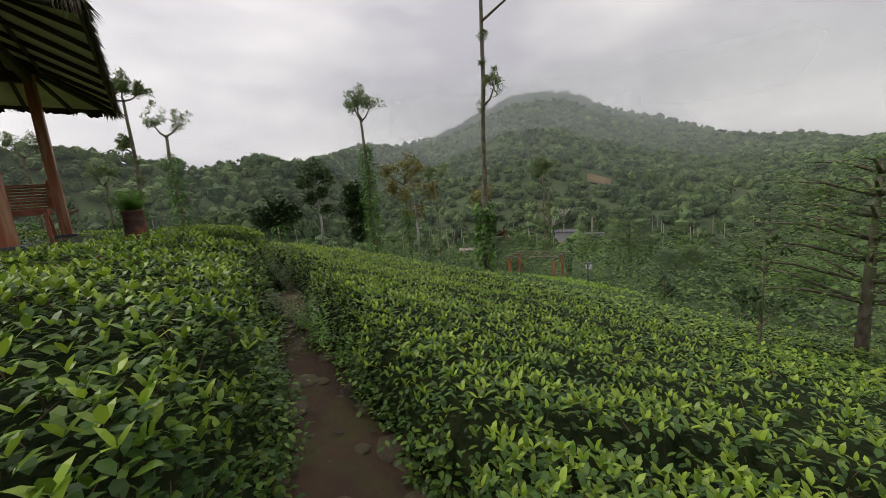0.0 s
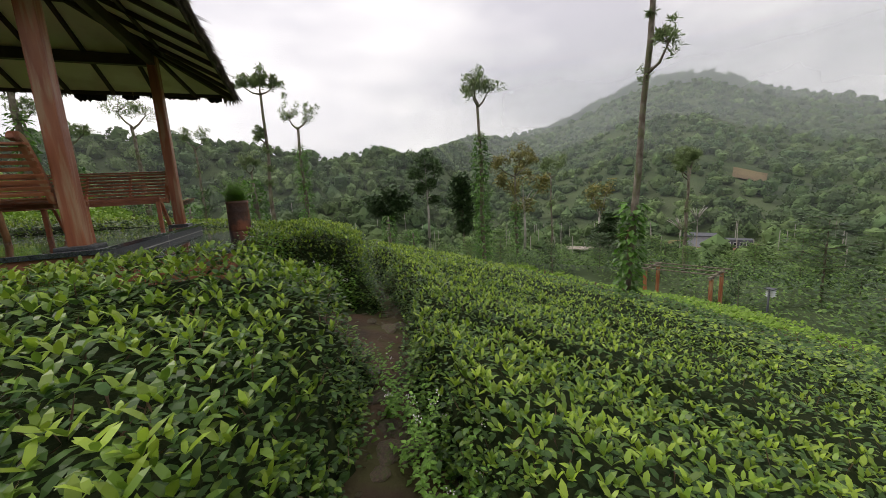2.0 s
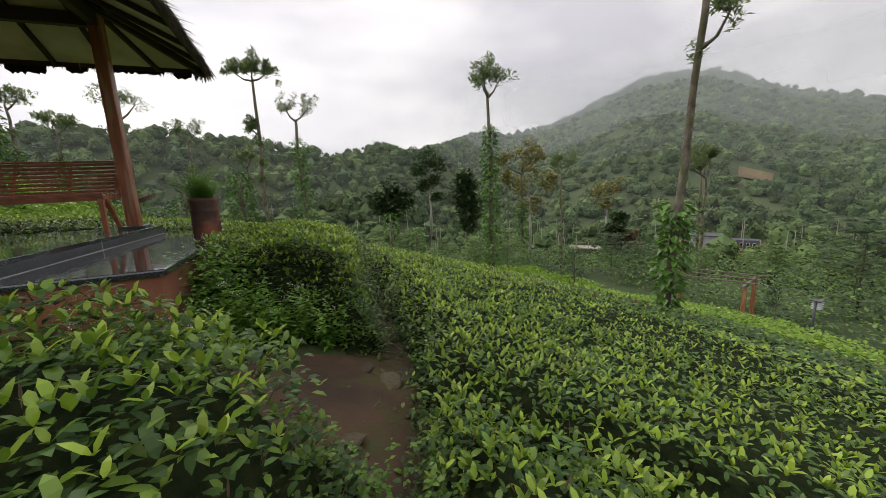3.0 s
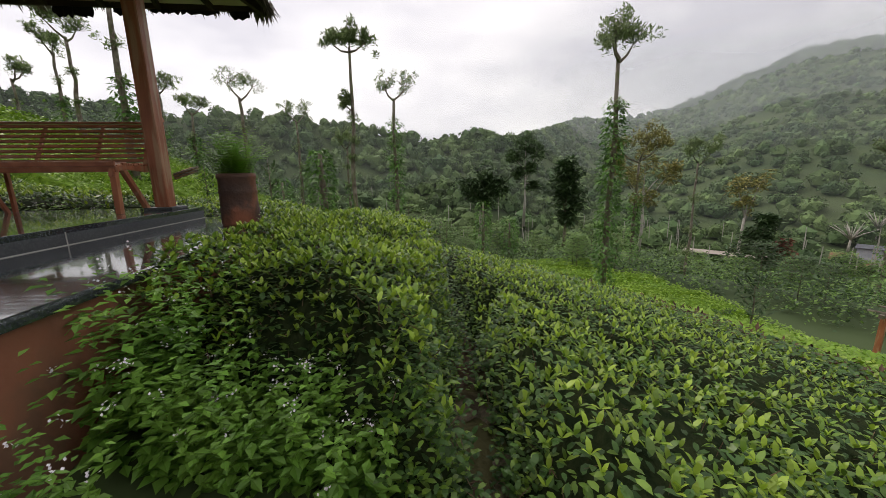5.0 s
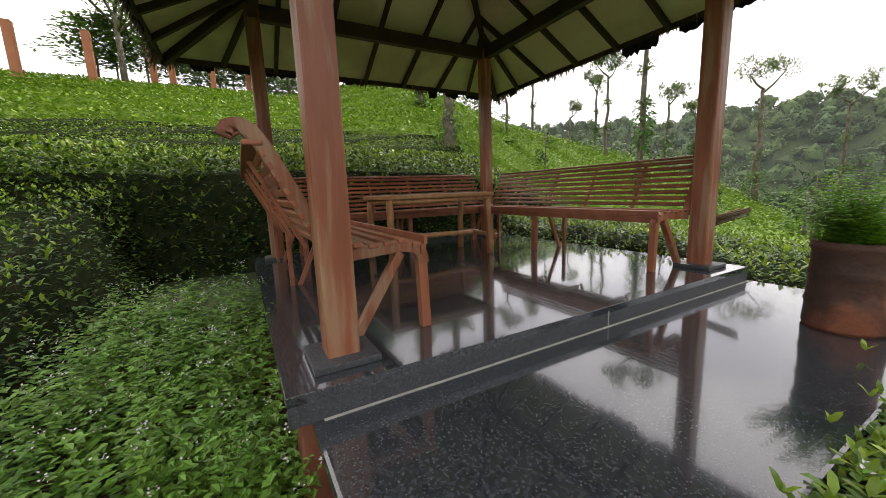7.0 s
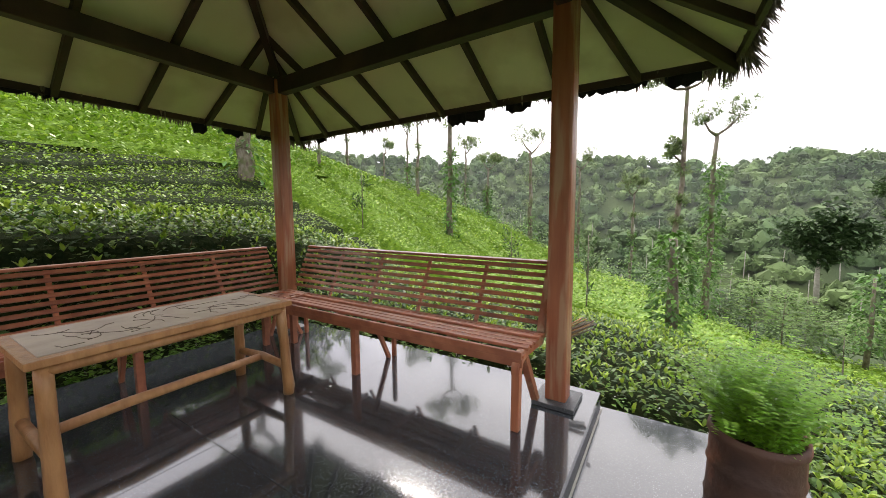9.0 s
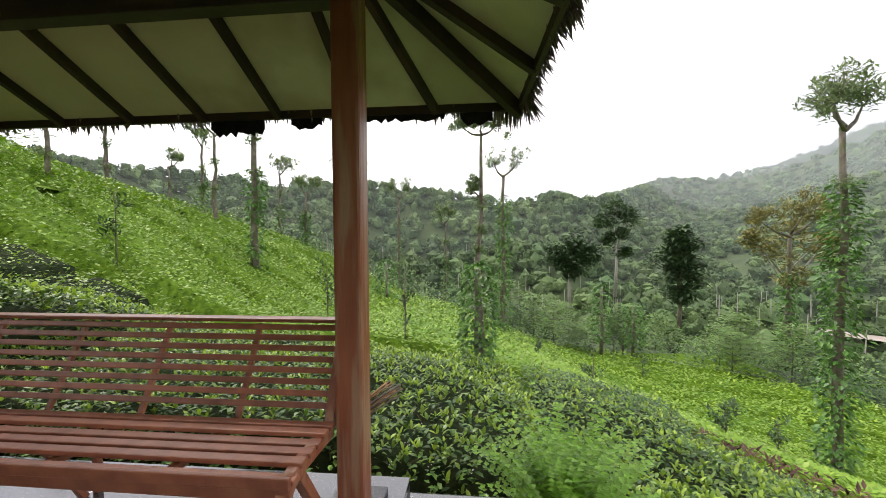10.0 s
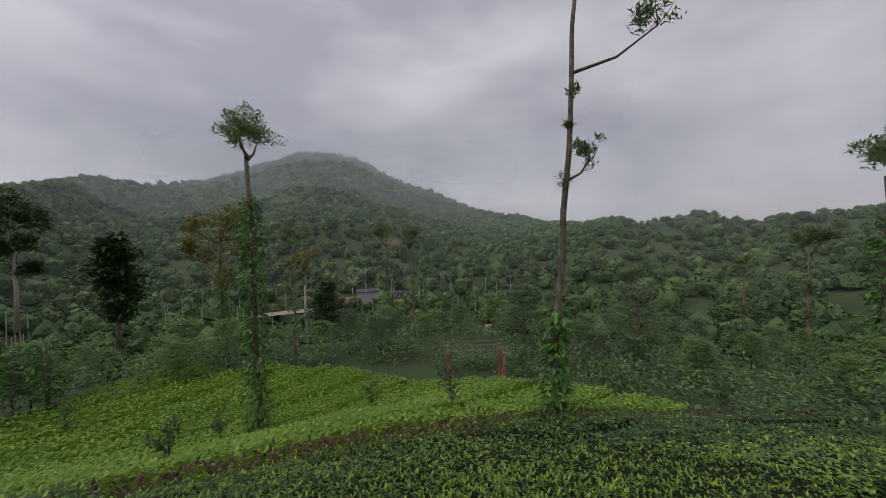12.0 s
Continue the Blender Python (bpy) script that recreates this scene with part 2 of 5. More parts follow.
def leaf_arrays(pos, az, el, length, width, fold=0.25, droop=0.15):
    """Folded pointed leaves: each five vertices and four triangles. az: heading, el: how steeply it points up (radians)."""
    n = len(pos)
    d = np.stack([np.cos(az) * np.cos(el), np.sin(az) * np.cos(el), np.sin(el)], 1)
    s = np.stack([-np.sin(az), np.cos(az), np.zeros(n)], 1)
    u = np.cross(d, s)
    L, W = length[:, None], width[:, None]
    b = pos
    c = pos + d * L * 0.48 - u * W * fold
    l = pos + d * L * 0.45 + s * W * 0.5 + u * W * 0.08
    r = pos + d * L * 0.45 - s * W * 0.5 + u * W * 0.08
    t = pos + d * L - u * L * droop
    v = np.stack([b, c, l, r, t], 1).reshape(-1, 3)
    o = (np.arange(n) * 5)[:, None, None]
    f = (np.array([[0, 1, 2], [0, 3, 1], [2, 1, 4], [1, 3, 4]])[None] + o).reshape(-1, 3)
    return v, f


def oval_leaves(pos, az, el, length, width, droop=0.18):
    """Blunt oval leaves bent along their length: six vertices and four triangles each."""
    n = len(pos)
    d = np.stack([np.cos(az) * np.cos(el), np.sin(az) * np.cos(el), np.sin(el)], 1)
    s = np.stack([-np.sin(az), np.cos(az), np.zeros(n)], 1)
    u = np.cross(d, s)
    L, W = length[:, None], width[:, None]
    p1, p2 = pos + d * L * 0.30 + u * L * droop * 0.35, pos + d * L * 0.70 + u * L * droop * 0.25
    v = np.stack([pos, p1 + s * W * 0.46, p1 - s * W * 0.46, p2 + s * W * 0.42, p2 - s * W * 0.42, pos + d * L - u * L * droop * 0.6], 1).reshape(-1, 3)
    o = (np.arange(n) * 6)[:, None, None]
    f = (np.array([[0, 2, 1], [1, 2, 4], [1, 4, 3], [3, 4, 5]])[None] + o).reshape(-1, 3)
    return v, f


def lozenge_leaves(pos, az, el, length, width):
    """Small plain leaves for beds far off: two triangles each."""
    n = len(pos)
    d = np.stack([np.cos(az) * np.cos(el), np.sin(az) * np.cos(el), np.sin(el)], 1)
    s = np.stack([-np.sin(az), np.cos(az), np.zeros(n)], 1)
    L, W = length[:, None], width[:, None]
    v = np.stack([pos, pos + d * L * 0.5 + s * W * 0.5, pos + d * L * 0.5 - s * W * 0.5, pos + d * L - [0, 0, 0.01]], 1).reshape(-1, 3)
    o = (np.arange(n) * 4)[:, None, None]
    return v, (np.array([[0, 2, 1], [1, 2, 3]])[None] + o).reshape(-1, 3)


def smooth01(v, a, b):
    t = np.clip((v - a) / (b - a), 0, 1)
    return t * t * (3 - 2 * t)


def sp(v, k=0.8):
    """A soft ramp: 0 below 0, v above."""
    return np.logaddexp(0, np.asarray(v, float) / k) * k


def wavy(x, y, seed=0.0):
    """A cheap smooth field in -1..1."""
    return (np.sin(x * 1.3 + 1.7 * np.sin(y * 0.9 + seed) + seed) + np.sin(y * 1.7 + 1.3 * np.sin(x * 1.1 + 2 * seed)) + np.sin((x + y) * 2.9 + seed * 3) * 0.6) / 2.6


# ---- the lie of the land ----
SKYLINE = [(-180, 12.0), (-110, 13.0), (-92, 11.0), (-57.5, 10.6), (-46, 9.2), (-30, 8.7), (-21.7, 9.1), (-12, 8.8), (-4.5, 7.7), (0, 6.7), (3, 6.3), (7, 6.7), (12.5, 7.1), (17, 5.8), (22, 7.0), (26, 8.1), (32, 7.6),
           (38, 8.7), (40.3, 9.5), (45, 11.3), (48.7, 12.8), (53, 13.1), (57.5, 12.6), (60, 11.3), (64.4, 9.1), (70.3, 7.0), (77, 4.1), (82, 3.5), (87, 2.2), (93, 2.0), (97, 2.5), (100, 1.9), (106, 3.1), (111, 1.6), (116, 2.2), (120, 2.6), (127, 2.0), (140, 3.0), (180, 12.0)]


def near_ground(x, y):
    x, y = np.asarray(x, float), np.asarray(y, float)
    z = -0.42 - 0.29 * sp(x - 0.3 + 0.22 * sp(-y, 0.5)) + 0.12 * sp(x - 17, 2.0) + 0.37 * (sp(-x - 4.0) - sp(-x - 27, 2.0)) + (0.11 * smooth01(y, 2.5, 10.5) - 0.03) * (sp(-x - 9, 2.0) - sp(-x - 27, 2.0))
    z = z - (0.2 + 0.016 * np.clip(x, -8, 12)) * (sp(y - 4.3) - 0.5 * sp(y - 16, 2.0)) * (1 - 0.68 * smooth01(-x, 9, 27))
    z = z - 0.35 * sp(y - 13.5, 1.0) * smooth01(-x, 12, 20)
    return -5.7 + sp(z + 5.7, 0.6)


def far_ground(r, az):
    """Height of the valley and hills at a distance and azimuth (degrees from +y towards +x)."""
    el = np.interp(az, [a for a, _ in SKYLINE], [e for _, e in SKYLINE])
    mountain = smooth01(az, 14, 34) * (1 - smooth01(az, 80, 96))
    ridge = 230 + 370 * mountain + 120 * smooth01(az, 80, 100)
    top = np.tan(np.radians(el)) * ridge + 1.4 - 5.0
    foot = 120 + 40 * mountain
    z = -13 - 11 * smooth01(r, 35, 110)
    s = np.clip((r - foot) / (ridge - foot), 0, 1)
    z = z + (top + 24) * (0.55 * s + 0.45 * s * s) * 1.0
    z = z + np.sin(np.radians(az * 9)) * 4 * smooth01(s, 0.05, 0.3) * (1 - smooth01(s, 0.6, 0.95))
    return z - 0.12 * sp(r - ridge - 10, 8.0)


def ground(x, y):
    x, y = np.asarray(x, float), np.asarray(y, float)
    dx, dy = x - 1.1, y - 1.2
    r, az = np.hypot(dx, dy), np.degrees(np.arctan2(dx, dy))
    uphill = smooth01(-az, 40, 62) * smooth01(az, -175, -150) 
    k = smooth01(r, 22, 52) * (1 - uphill) + smooth01(r, 60, 110) * uphill
    return near_ground(x, y) * (1 - k) + far_ground(r, az) * k


rings, spokes = 150, 320
rr = np.concatenate([[0.0], np.geomspace(0.35, 2500, rings)])
aa = np.linspace(0, 2 * np.pi, spokes, endpoint=False)
R2, A2 = np.meshgrid(rr, aa, indexing="ij")
gx, gy = 1.1 + R2 * np.sin(A2), 1.2 + R2 * np.cos(A2)
gz = ground(gx, gy) + 0.02 * wavy(gx * 3, gy * 3)
idx = np.arange(len(rr) * spokes).reshape(len(rr), spokes)
nxt = np.roll(idx, -1, 1)
gf = np.stack([idx[:-1], idx[1:], nxt[1:], nxt[:-1]], -1).reshape(-1, 4)
land = mesh_of("ground", np.stack([gx, gy, gz], -1).reshape(-1, 3), gf, [GROUND], smooth=True)
tagged(land, "sloping earth of tea hill and wooded valley", "ground", kind="structure")

# ---- pavilion ----
S, W = 2.9, 0.135


def beam(name, p, q, w, h, mat, parent=None, bevel=0.006, label="", roll=0.0):
    """A squared timber from p to q: w across, h deep."""
    p, q = Vector(p), Vector(q)
    d = q - p
    turn = d.to_track_quat("X", "Z").to_matrix().to_4x4()
    bm = box((d.length, w, h), bevel=bevel)
    bmesh.ops.transform(bm, matrix=Matrix.Translation((p + q) / 2) @ turn @ pose(0, 0, 0, roll), verts=bm.verts)
    return part(name, bm, mat, parent, label)


floor = new("pavilion_floor")
tagged(floor, "polished black granite floor of the pavilion", "floor", kind="structure")
FX0, FX1, FY0, FY1 = -S - 0.25, 0.23, -0.25, S + 0.26
FCX, FCY, FLX, FLY = (FX0 + FX1) / 2, (FY0 + FY1) / 2, FX1 - FX0, FY1 - FY0
part("floor_body", box((FLX - 0.08, FLY - 0.08, 0.80), (FCX, FCY, -0.45), bevel=0.01), TERRACOTTA, floor)
for k in range(2):
    for m in range(2):
        part("slab", box((FLX / 2 - 0.001, FLY / 2 - 0.001, 0.045), (FCX + (k - 0.5) * FLX / 2, FCY + (m - 0.5) * FLY / 2, -0.0225), bevel=0.0025), GRANITE, floor)
for m in range(2):
    part("edge_board", box((0.03, FLY / 2 - 0.004, 0.085), (FX1 - 0.015, FCY + (m - 0.5) * FLY / 2, -0.078), bevel=0.004), GRANITE_EDGE, floor, "sawn granite riser")
part("joint", box((0.01, 0.008, 0.09), (FX1 - 0.003, FCY, -0.075), bevel=0), JOINT, floor)
step = new("step_slab")
tagged(step, "polished black granite step before the pavilion on a terracotta base", "step", kind="structure")
part("tread", box((1.03, 3.38, 0.045), (0.72, 1.52, -0.14), bevel=0.014), GRANITE, step)
part("base", box((0.96, 3.30, 1.1), (0.71, 1.52, -0.7125), bevel=0.012), TERRACOTTA, step)
part("joint", box((0.012, 3.3, 0.006), (FX1 + 0.008, 1.52, -0.1165), bevel=0), JOINT, step)

pavilion = new("pavilion")
tagged(pavilion, "open timber pavilion with red posts and a thatched hip roof", "pavilion")
POSTS = [(0, 0), (0, S), (-S, S), (-S, 0)]
for x, y in POSTS:
    bm = box((W, W, 2.60), (x, y, 1.315), bevel=0.014)
    post = part("post", bm, WOOD, pavilion, "red-stained square timber post")
    part("post_block", box((0.27, 0.27, 0.03), (x, y, 0.0152), bevel=0.006), GRANITE_EDGE, post, "granite block under the post")
RIM, APEX = 2.30, 3.52
X0, X1, Y0, Y1 = -S - 0.92, 0.92, -0.90, S + 0.90
CX, CY = -S / 2, S / 2
for (ax, ay), (bx, by) in zip(POSTS, POSTS[1:] + POSTS[:1]):
    beam("ring_beam", (ax, ay, 2.55), (bx, by, 2.55), 0.09, 0.15, DARK_WOOD, pavilion)


CORNERS = [(X1 + 0.12, Y0), (X1, Y1), (X0, Y1), (X0, Y0)]
for k in range(4):
    p, q = CORNERS[k], CORNERS[(k + 1) % 4]
    bm = bmesh.new()
    lo = [bm.verts.new((*p, RIM)), bm.verts.new((*q, RIM)), bm.verts.new((CX, CY, APEX))]
    hi = [bm.verts.new(v.co + Vector((0, 0, 0.012))) for v in lo]
    bm.faces.new(lo[::-1])
    bm.faces.new(hi)
    for a in range(3):
        bm.faces.new((lo[a], lo[(a + 1) % 3], hi[(a + 1) % 3], hi[a]))
    part("lining_panel", bm, LINING, pavilion, "pale roof boards")
    beam("hip_rafter", (*(Vector((CX, CY)).lerp(Vector(p), 0.01)), APEX - 0.06), (p[0], p[1], RIM - 0.055), 0.06, 0.10, DARK_WOOD, pavilion)
    n_raft = 8
    for m in range(1, n_raft):
        f = m / n_raft
        e = Vector(p).lerp(Vector(q), f)
        u = abs(1 - 2 * min(f, 1 - f)) if 0.15 < f < 0.85 else 0.58
        head = Vector((CX, CY)).lerp(Vector(p if f < 0.5 else q), max(u, 0.02))
        head_z = APEX + (RIM - APEX) * max(u, 0.02)
        beam("rafter", (head.x, head.y, head_z - 0.035), (e.x, e.y, RIM - 0.035), 0.045, 0.06, DARK_WOOD, pavilion, 0.004)
    for f in (0.36, 0.68):
        a = Vector((CX, CY)).lerp(Vector(p), f)
        b = Vector((CX, CY)).lerp(Vector(q), f)
        z = APEX + (RIM - APEX) * f - 0.03
        beam("purlin", (a.x, a.y, z), (b.x, b.y, z), 0.04, 0.045, DARK_WOOD, pavilion, 0.004)
    beam("eave_board", (*p, RIM - 0.015), (*q, RIM - 0.015), 0.03, 0.07, DARK_WOOD, pavilion, 0.004)
part("king_block", box((0.16, 0.16, 0.34), (CX, CY, APEX - 0.16), bevel=0.03), DARK_WOOD, pavilion)

# thatch: a thick shaggy coat of stalks over the boards
trng = np.random.default_rng(11)
tv, tf, off = [], [], 0
for k in range(4):
    p, q = np.array(CORNERS[k]), np.array(CORNERS[(k + 1) % 4])
    n = 5200
    u = trng.random(n)
    v = np.sqrt(trng.uniform(0.02, 0.80, n))
    rim = trng.random(n) < 0.45
    v = np.where(rim, trng.uniform(0.988, 1.02, n), v)
    e = p[None] + (q - p)[None] * u[:, None]
    xy = np.array([CX, CY])[None] + (e - np.array([CX, CY])) * v[:, None]
    outd = e - np.array([CX, CY])
    nrm = np.array([(p + q)[0] / 2 - CX, (p + q)[1] / 2 - CY])
    nrm /= np.linalg.norm(nrm)
    z = APEX + (RIM - APEX) * v + np.where(rim, 0.03, 0.16) + trng.uniform(0.0, 0.10, n) + 0.02 * np.sin(u * 31 + k)
    az = np.arctan2(nrm[1], nrm[0]) + trng.normal(0, 0.28, n)
    el = np.where(rim, trng.uniform(-1.45, -0.75, n), -0.47 + trng.normal(0, 0.12, n))
    L = np.where(rim, trng.uniform(0.05, 0.14, n) * (1 + 0.9 * (np.abs(u - 0.5) > 0.465)), trng.uniform(0.25, 0.5, n))
    vv, ff = leaf_arrays(np.column_stack([xy, z]), az, el, L, trng.uniform(0.012, 0.03, n), 0.3, 0.03)
    tv.append(vv)
    tf.append(ff + off)
    off += len(vv)
tagged(mesh_of("thatch", np.concatenate(tv), np.concatenate(tf), [THATCH], pavilion), "frayed grey thatch")
bm = bmesh.new()
lo = [bm.verts.new((x + 0.02 * (1 if x > CX else -1), y + 0.02 * (1 if y > CY else -1), RIM + 0.02)) for x, y in CORNERS]
hi = [bm.verts.new((x, y, RIM + 0.13)) for x, y in CORNERS]
top = bm.verts.new((CX, CY, APEX + 0.22))
for k in range(4):
    bm.faces.new((lo[k], lo[(k + 1) % 4], hi[(k + 1) % 4], hi[k]))
    bm.faces.new((hi[k], hi[(k + 1) % 4], top))
tagged(part("thatch_bed", bm, THATCH, pavilion), "packed thatch")
# ragged dark flaps of sheeting hanging under the eaves
frng = random.Random(4)
for k in range(4):
    p, q = Vector(CORNERS[k]), Vector(CORNERS[(k + 1) % 4])
    if k == 0:
        continue
    f = 0.04
    while f < 0.94:
        wd = frng.choice((0.035, 0.05, 0.09, 0.16))
        if frng.random() < 0.78:
            a, b = p.lerp(q, f), p.lerp(q, min(f + wd, 0.97))
            bm = bmesh.new()
            m = max(3, int((b - a).length / 0.03))
            drop = frng.uniform(0.07, 0.16)
            up = [bm.verts.new((*a.lerp(b, t / m), RIM + 0.02)) for t in range(m + 1)]
            dn = [bm.verts.new((*(a.lerp(b, t / m) + Vector((frng.uniform(-0.012, 0.012), frng.uniform(-0.012, 0.012)))), RIM - drop * (1 if 0 < t < m else 0.75) + frng.uniform(-0.02, 0.02))) for t in range(m + 1)]
            for t in range(m):
                bm.faces.new((up[t], up[t + 1], dn[t + 1], dn[t]))
            bmesh.ops.solidify(bm, geom=bm.faces[:], thickness=0.012)
            part("eave_flap", bm, THATCH_DARK, pavilion, "ragged dark sheeting under the thatch")
        f += wd + frng.uniform(0.004, 0.05)


# ---- benches ----
def arc_pts(pts, n=6):
    """A smooth curve through points."""
    P = [Vector(p) for p in pts]
    out = []
    for i in range(len(P) - 1):
        a, b, c, d = P[max(i - 1, 0)], P[i], P[i + 1], P[min(i + 2, len(P) - 1)]
        for s in range(n):
            t = s / n
            out.append(0.5 * ((2 * b) + (c - a) * t + (2 * a - 5 * b + 4 * c - d) * t * t + (3 * b - a - 3 * c + d) * t ** 3))
    return out + [P[-1]]


def plank_path(name, pts, w, h, mat, parent, axis):
    """A squared bar bent along points; axis is its unvarying sideways direction."""
    bm = bmesh.new()
    ax = Vector(axis).normalized()
    rows = []
    for i, p in enumerate(pts):
        d = (pts[min(i + 1, len(pts) - 1)] - pts[max(i - 1, 0)]).normalized()
        nn = ax.cross(d).normalized()
        rows.append([bm.verts.new(p + ax * (w / 2 * sx) + nn * (h / 2 * sz)) for sx, sz in ((-1, -1), (1, -1), (1, 1), (-1, 1))])
    for a, b in zip(rows, rows[1:]):
        for s in range(4):
            bm.faces.new((a[s], a[(s + 1) % 4], b[(s + 1) % 4], b[s]))
    bm.faces.new(rows[0][::-1])
    bm.faces.new(rows[-1])
    bmesh.ops.recalc_face_normals(bm, faces=bm.faces)
    bmesh.ops.bevel(bm, geom=[e for e in bm.edges if len(e.link_faces) == 2 and e.calc_face_angle(0) > 0.6], offset=0.005, segments=2, affect="EDGES")
    return part(name, bm, mat, parent)


def bench(length, label, end_frames):
    """A slatted bench along +x, its back at +y (post line at y = 0), its seat reaching to -y."""
    b = new("bench")
    tagged(b, label, "bench", "benches round the pavilion")
    for m in range(6):
        y = -0.06 - m * 0.072
        z = 0.452 - (0.012 if m == 5 else 0.0) + 0.006 * math.sin(m * 2.1)
        part("seat_slat", box((length, 0.048, 0.022), (length / 2, y, z), bevel=0.006), SLAT, b)
    part("front_rail", box((length, 0.03, 0.05), (length / 2, -0.455, 0.405), bevel=0.006), SLAT, b)
    part("front_slat", box((length, 0.022, 0.045), (length / 2, -0.468, 0.452), bevel=0.006), SLAT, b)
    for m in range(8):
        z = 0.50 + m * 0.051
        y = 0.02 + (z - 0.45) * 0.48
        part("back_slat", box((length, 0.02, 0.031), (length / 2, y, z), (-26, 0, 0), 0.005), SLAT, b)
    part("top_slat", box((length, 0.075, 0.022), (length / 2, 0.245, 0.895), bevel=0.007), SLAT, b)
    nb = max(2, round(length / 0.55))
    for m in range(1, nb):
        x = length * m / nb
        beam("back_stay", (x, 0.015, 0.40), (x, 0.25, 0.87), 0.03, 0.02, SLAT, b, 0.004)
        part("bearer", box((0.035, 0.42, 0.035), (x, -0.24, 0.42), bevel=0.004), SLAT, b)
    for x in [0.16] * (not end_frames[0]) + [length / 2] + [length - 0.16] * (not end_frames[1]):
        part("front_leg", box((0.05, 0.05, 0.40), (x, -0.42, 0.20), bevel=0.006), SLAT, b)
        beam("raking_leg", (x, -0.22, 0.41), (x, -0.03, 0.0), 0.032, 0.032, SLAT, b, 0.004)
        part("back_leg", box((0.032, 0.032, 0.42), (x + 0.02, 0.02, 0.21), bevel=0.004), SLAT, b)
    for end, x in ((end_frames[0], 0.035), (end_frames[1], length - 0.035)):
        if not end:
            continue
        side = arc_pts([(x, 0.335, 0.915), (x, 0.315, 0.95), (x, 0.255, 0.945), (x, 0.185, 0.84), (x, 0.05, 0.56), (x, -0.01, 0.42)])
        plank_path("back_frame", side, 0.05, 0.06, WOOD, b, (1, 0, 0))
        seat = arc_pts([(x, -0.02, 0.41), (x, -0.2, 0.425), (x, -0.36, 0.43), (x, -0.44, 0.40), (x, -0.46, 0.33)])
        plank_path("seat_frame", seat, 0.05, 0.06, WOOD, b, (1, 0, 0))
        beam("front_leg", (x, -0.452, 0.36), (x, -0.462, 0.0), 0.048, 0.05, WOOD, b)
        beam("raking_leg", (x, -0.34, 0.40), (x, -0.085, 0.0), 0.045, 0.045, WOOD, b)
    return b


long = S - W - 0.03
b1 = bench(long, "slatted red-brown timber bench between corner posts, facing the table", (False, True))
b1.matrix_basis = pose(-S + W / 2 + 0.015, S, 0)
b2 = bench(long, "slatted red-brown timber bench along the back of the pavilion", (False, False))
b2.matrix_basis = pose(-S, W / 2 + 0.015, 0, 0, 0, 90)
b3 = bench(long, "slatted red-brown timber bench with a curled end frame by the step", (True, False))
b3.matrix_basis = pose(-W / 2 - 0.015, 0, 0, 0, 0, 180)


# ---- table ----
def log_table():
    t = new("table")
    tagged(t, "low rustic table with log legs and a crazed stone top", "table")
    wd, ln, h = 0.62, 1.24, 0.66
    top = part("tabletop", box((wd, ln, 0.035), (0, 0, h - 0.02), bevel=0.006), LOG, t, "timber-framed top")
    part("stone_inlay", box((wd - 0.1, ln - 0.1, 0.006), (0, 0, h - 0.0005), bevel=0.002), TABLETOP, top, "pale crazed stone")
    r = random.Random(8)
    for m in range(26):
        x, y, a = r.uniform(-0.19, 0.19), r.uniform(-0.53, 0.53), r.uniform(0, 6.28)
        pts = [Vector((x, y, h + 0.0028))]
        for _ in range(4):
            a += r.uniform(-0.8, 0.8)
            n = pts[-1] + Vector((math.cos(a), math.sin(a), 0)) * r.uniform(0.03, 0.07)
            pts.append(Vector((max(-0.2, min(0.2, n.x)), max(-0.56, min(0.56, n.y)), n.z)))
        tube("crack", pts, 0.0022, CRACK, top, 4)
    R = random.Random(3)
    for sx in (-1, 1):
        for sy in (-1, 1):
            pts = [(sx * (wd / 2 - 0.045 + 0.035 * f) + R.uniform(-0.006, 0.006), sy * (ln / 2 - 0.06 + 0.01 * f), (h - 0.04) * (1 - f)) for f in (0, 0.2, 0.45, 0.7, 0.9, 1.0)]
            tube("leg", pts, [0.032, 0.034, 0.033, 0.036, 0.038, 0.036], LOG, t, 10, rng=R, rough=0.06)
    for sy in (-1, 1):
        tube("end_stretcher", [(-wd / 2 + 0.03, sy * (ln / 2 - 0.055), 0.20), (0, sy * (ln / 2 - 0.05), 0.215), (wd / 2 - 0.03, sy * (ln / 2 - 0.055), 0.20)], [0.026, 0.028, 0.025], LOG, t, 8, rng=R, rough=0.06)
        tube("apron", [(-wd / 2 + 0.04, sy * (ln / 2 - 0.06), h - 0.06), (wd / 2 - 0.04, sy * (ln / 2 - 0.06), h - 0.06)], 0.024, LOG, t, 8)
    for sx in (-1, 1):
        tube("apron", [(sx * (wd / 2 - 0.04), -ln / 2 + 0.05, h - 0.062), (sx * (wd / 2 - 0.035), 0, h - 0.066), (sx * (wd / 2 - 0.04), ln / 2 - 0.05, h - 0.06)], 0.026, LOG, t, 8, rng=R, rough=0.05)
    tube("stretcher", [(0, -ln / 2 + 0.06, 0.21), (0.01, -0.2, 0.225), (-0.01, 0.2, 0.215), (0, ln / 2 - 0.06, 0.21)], [0.027, 0.03, 0.028, 0.026], LOG, t, 8, rng=R, rough=0.08)
    return t


log_table().matrix_basis = pose(-1.92, 1.44, 0, 0, 0, 1)


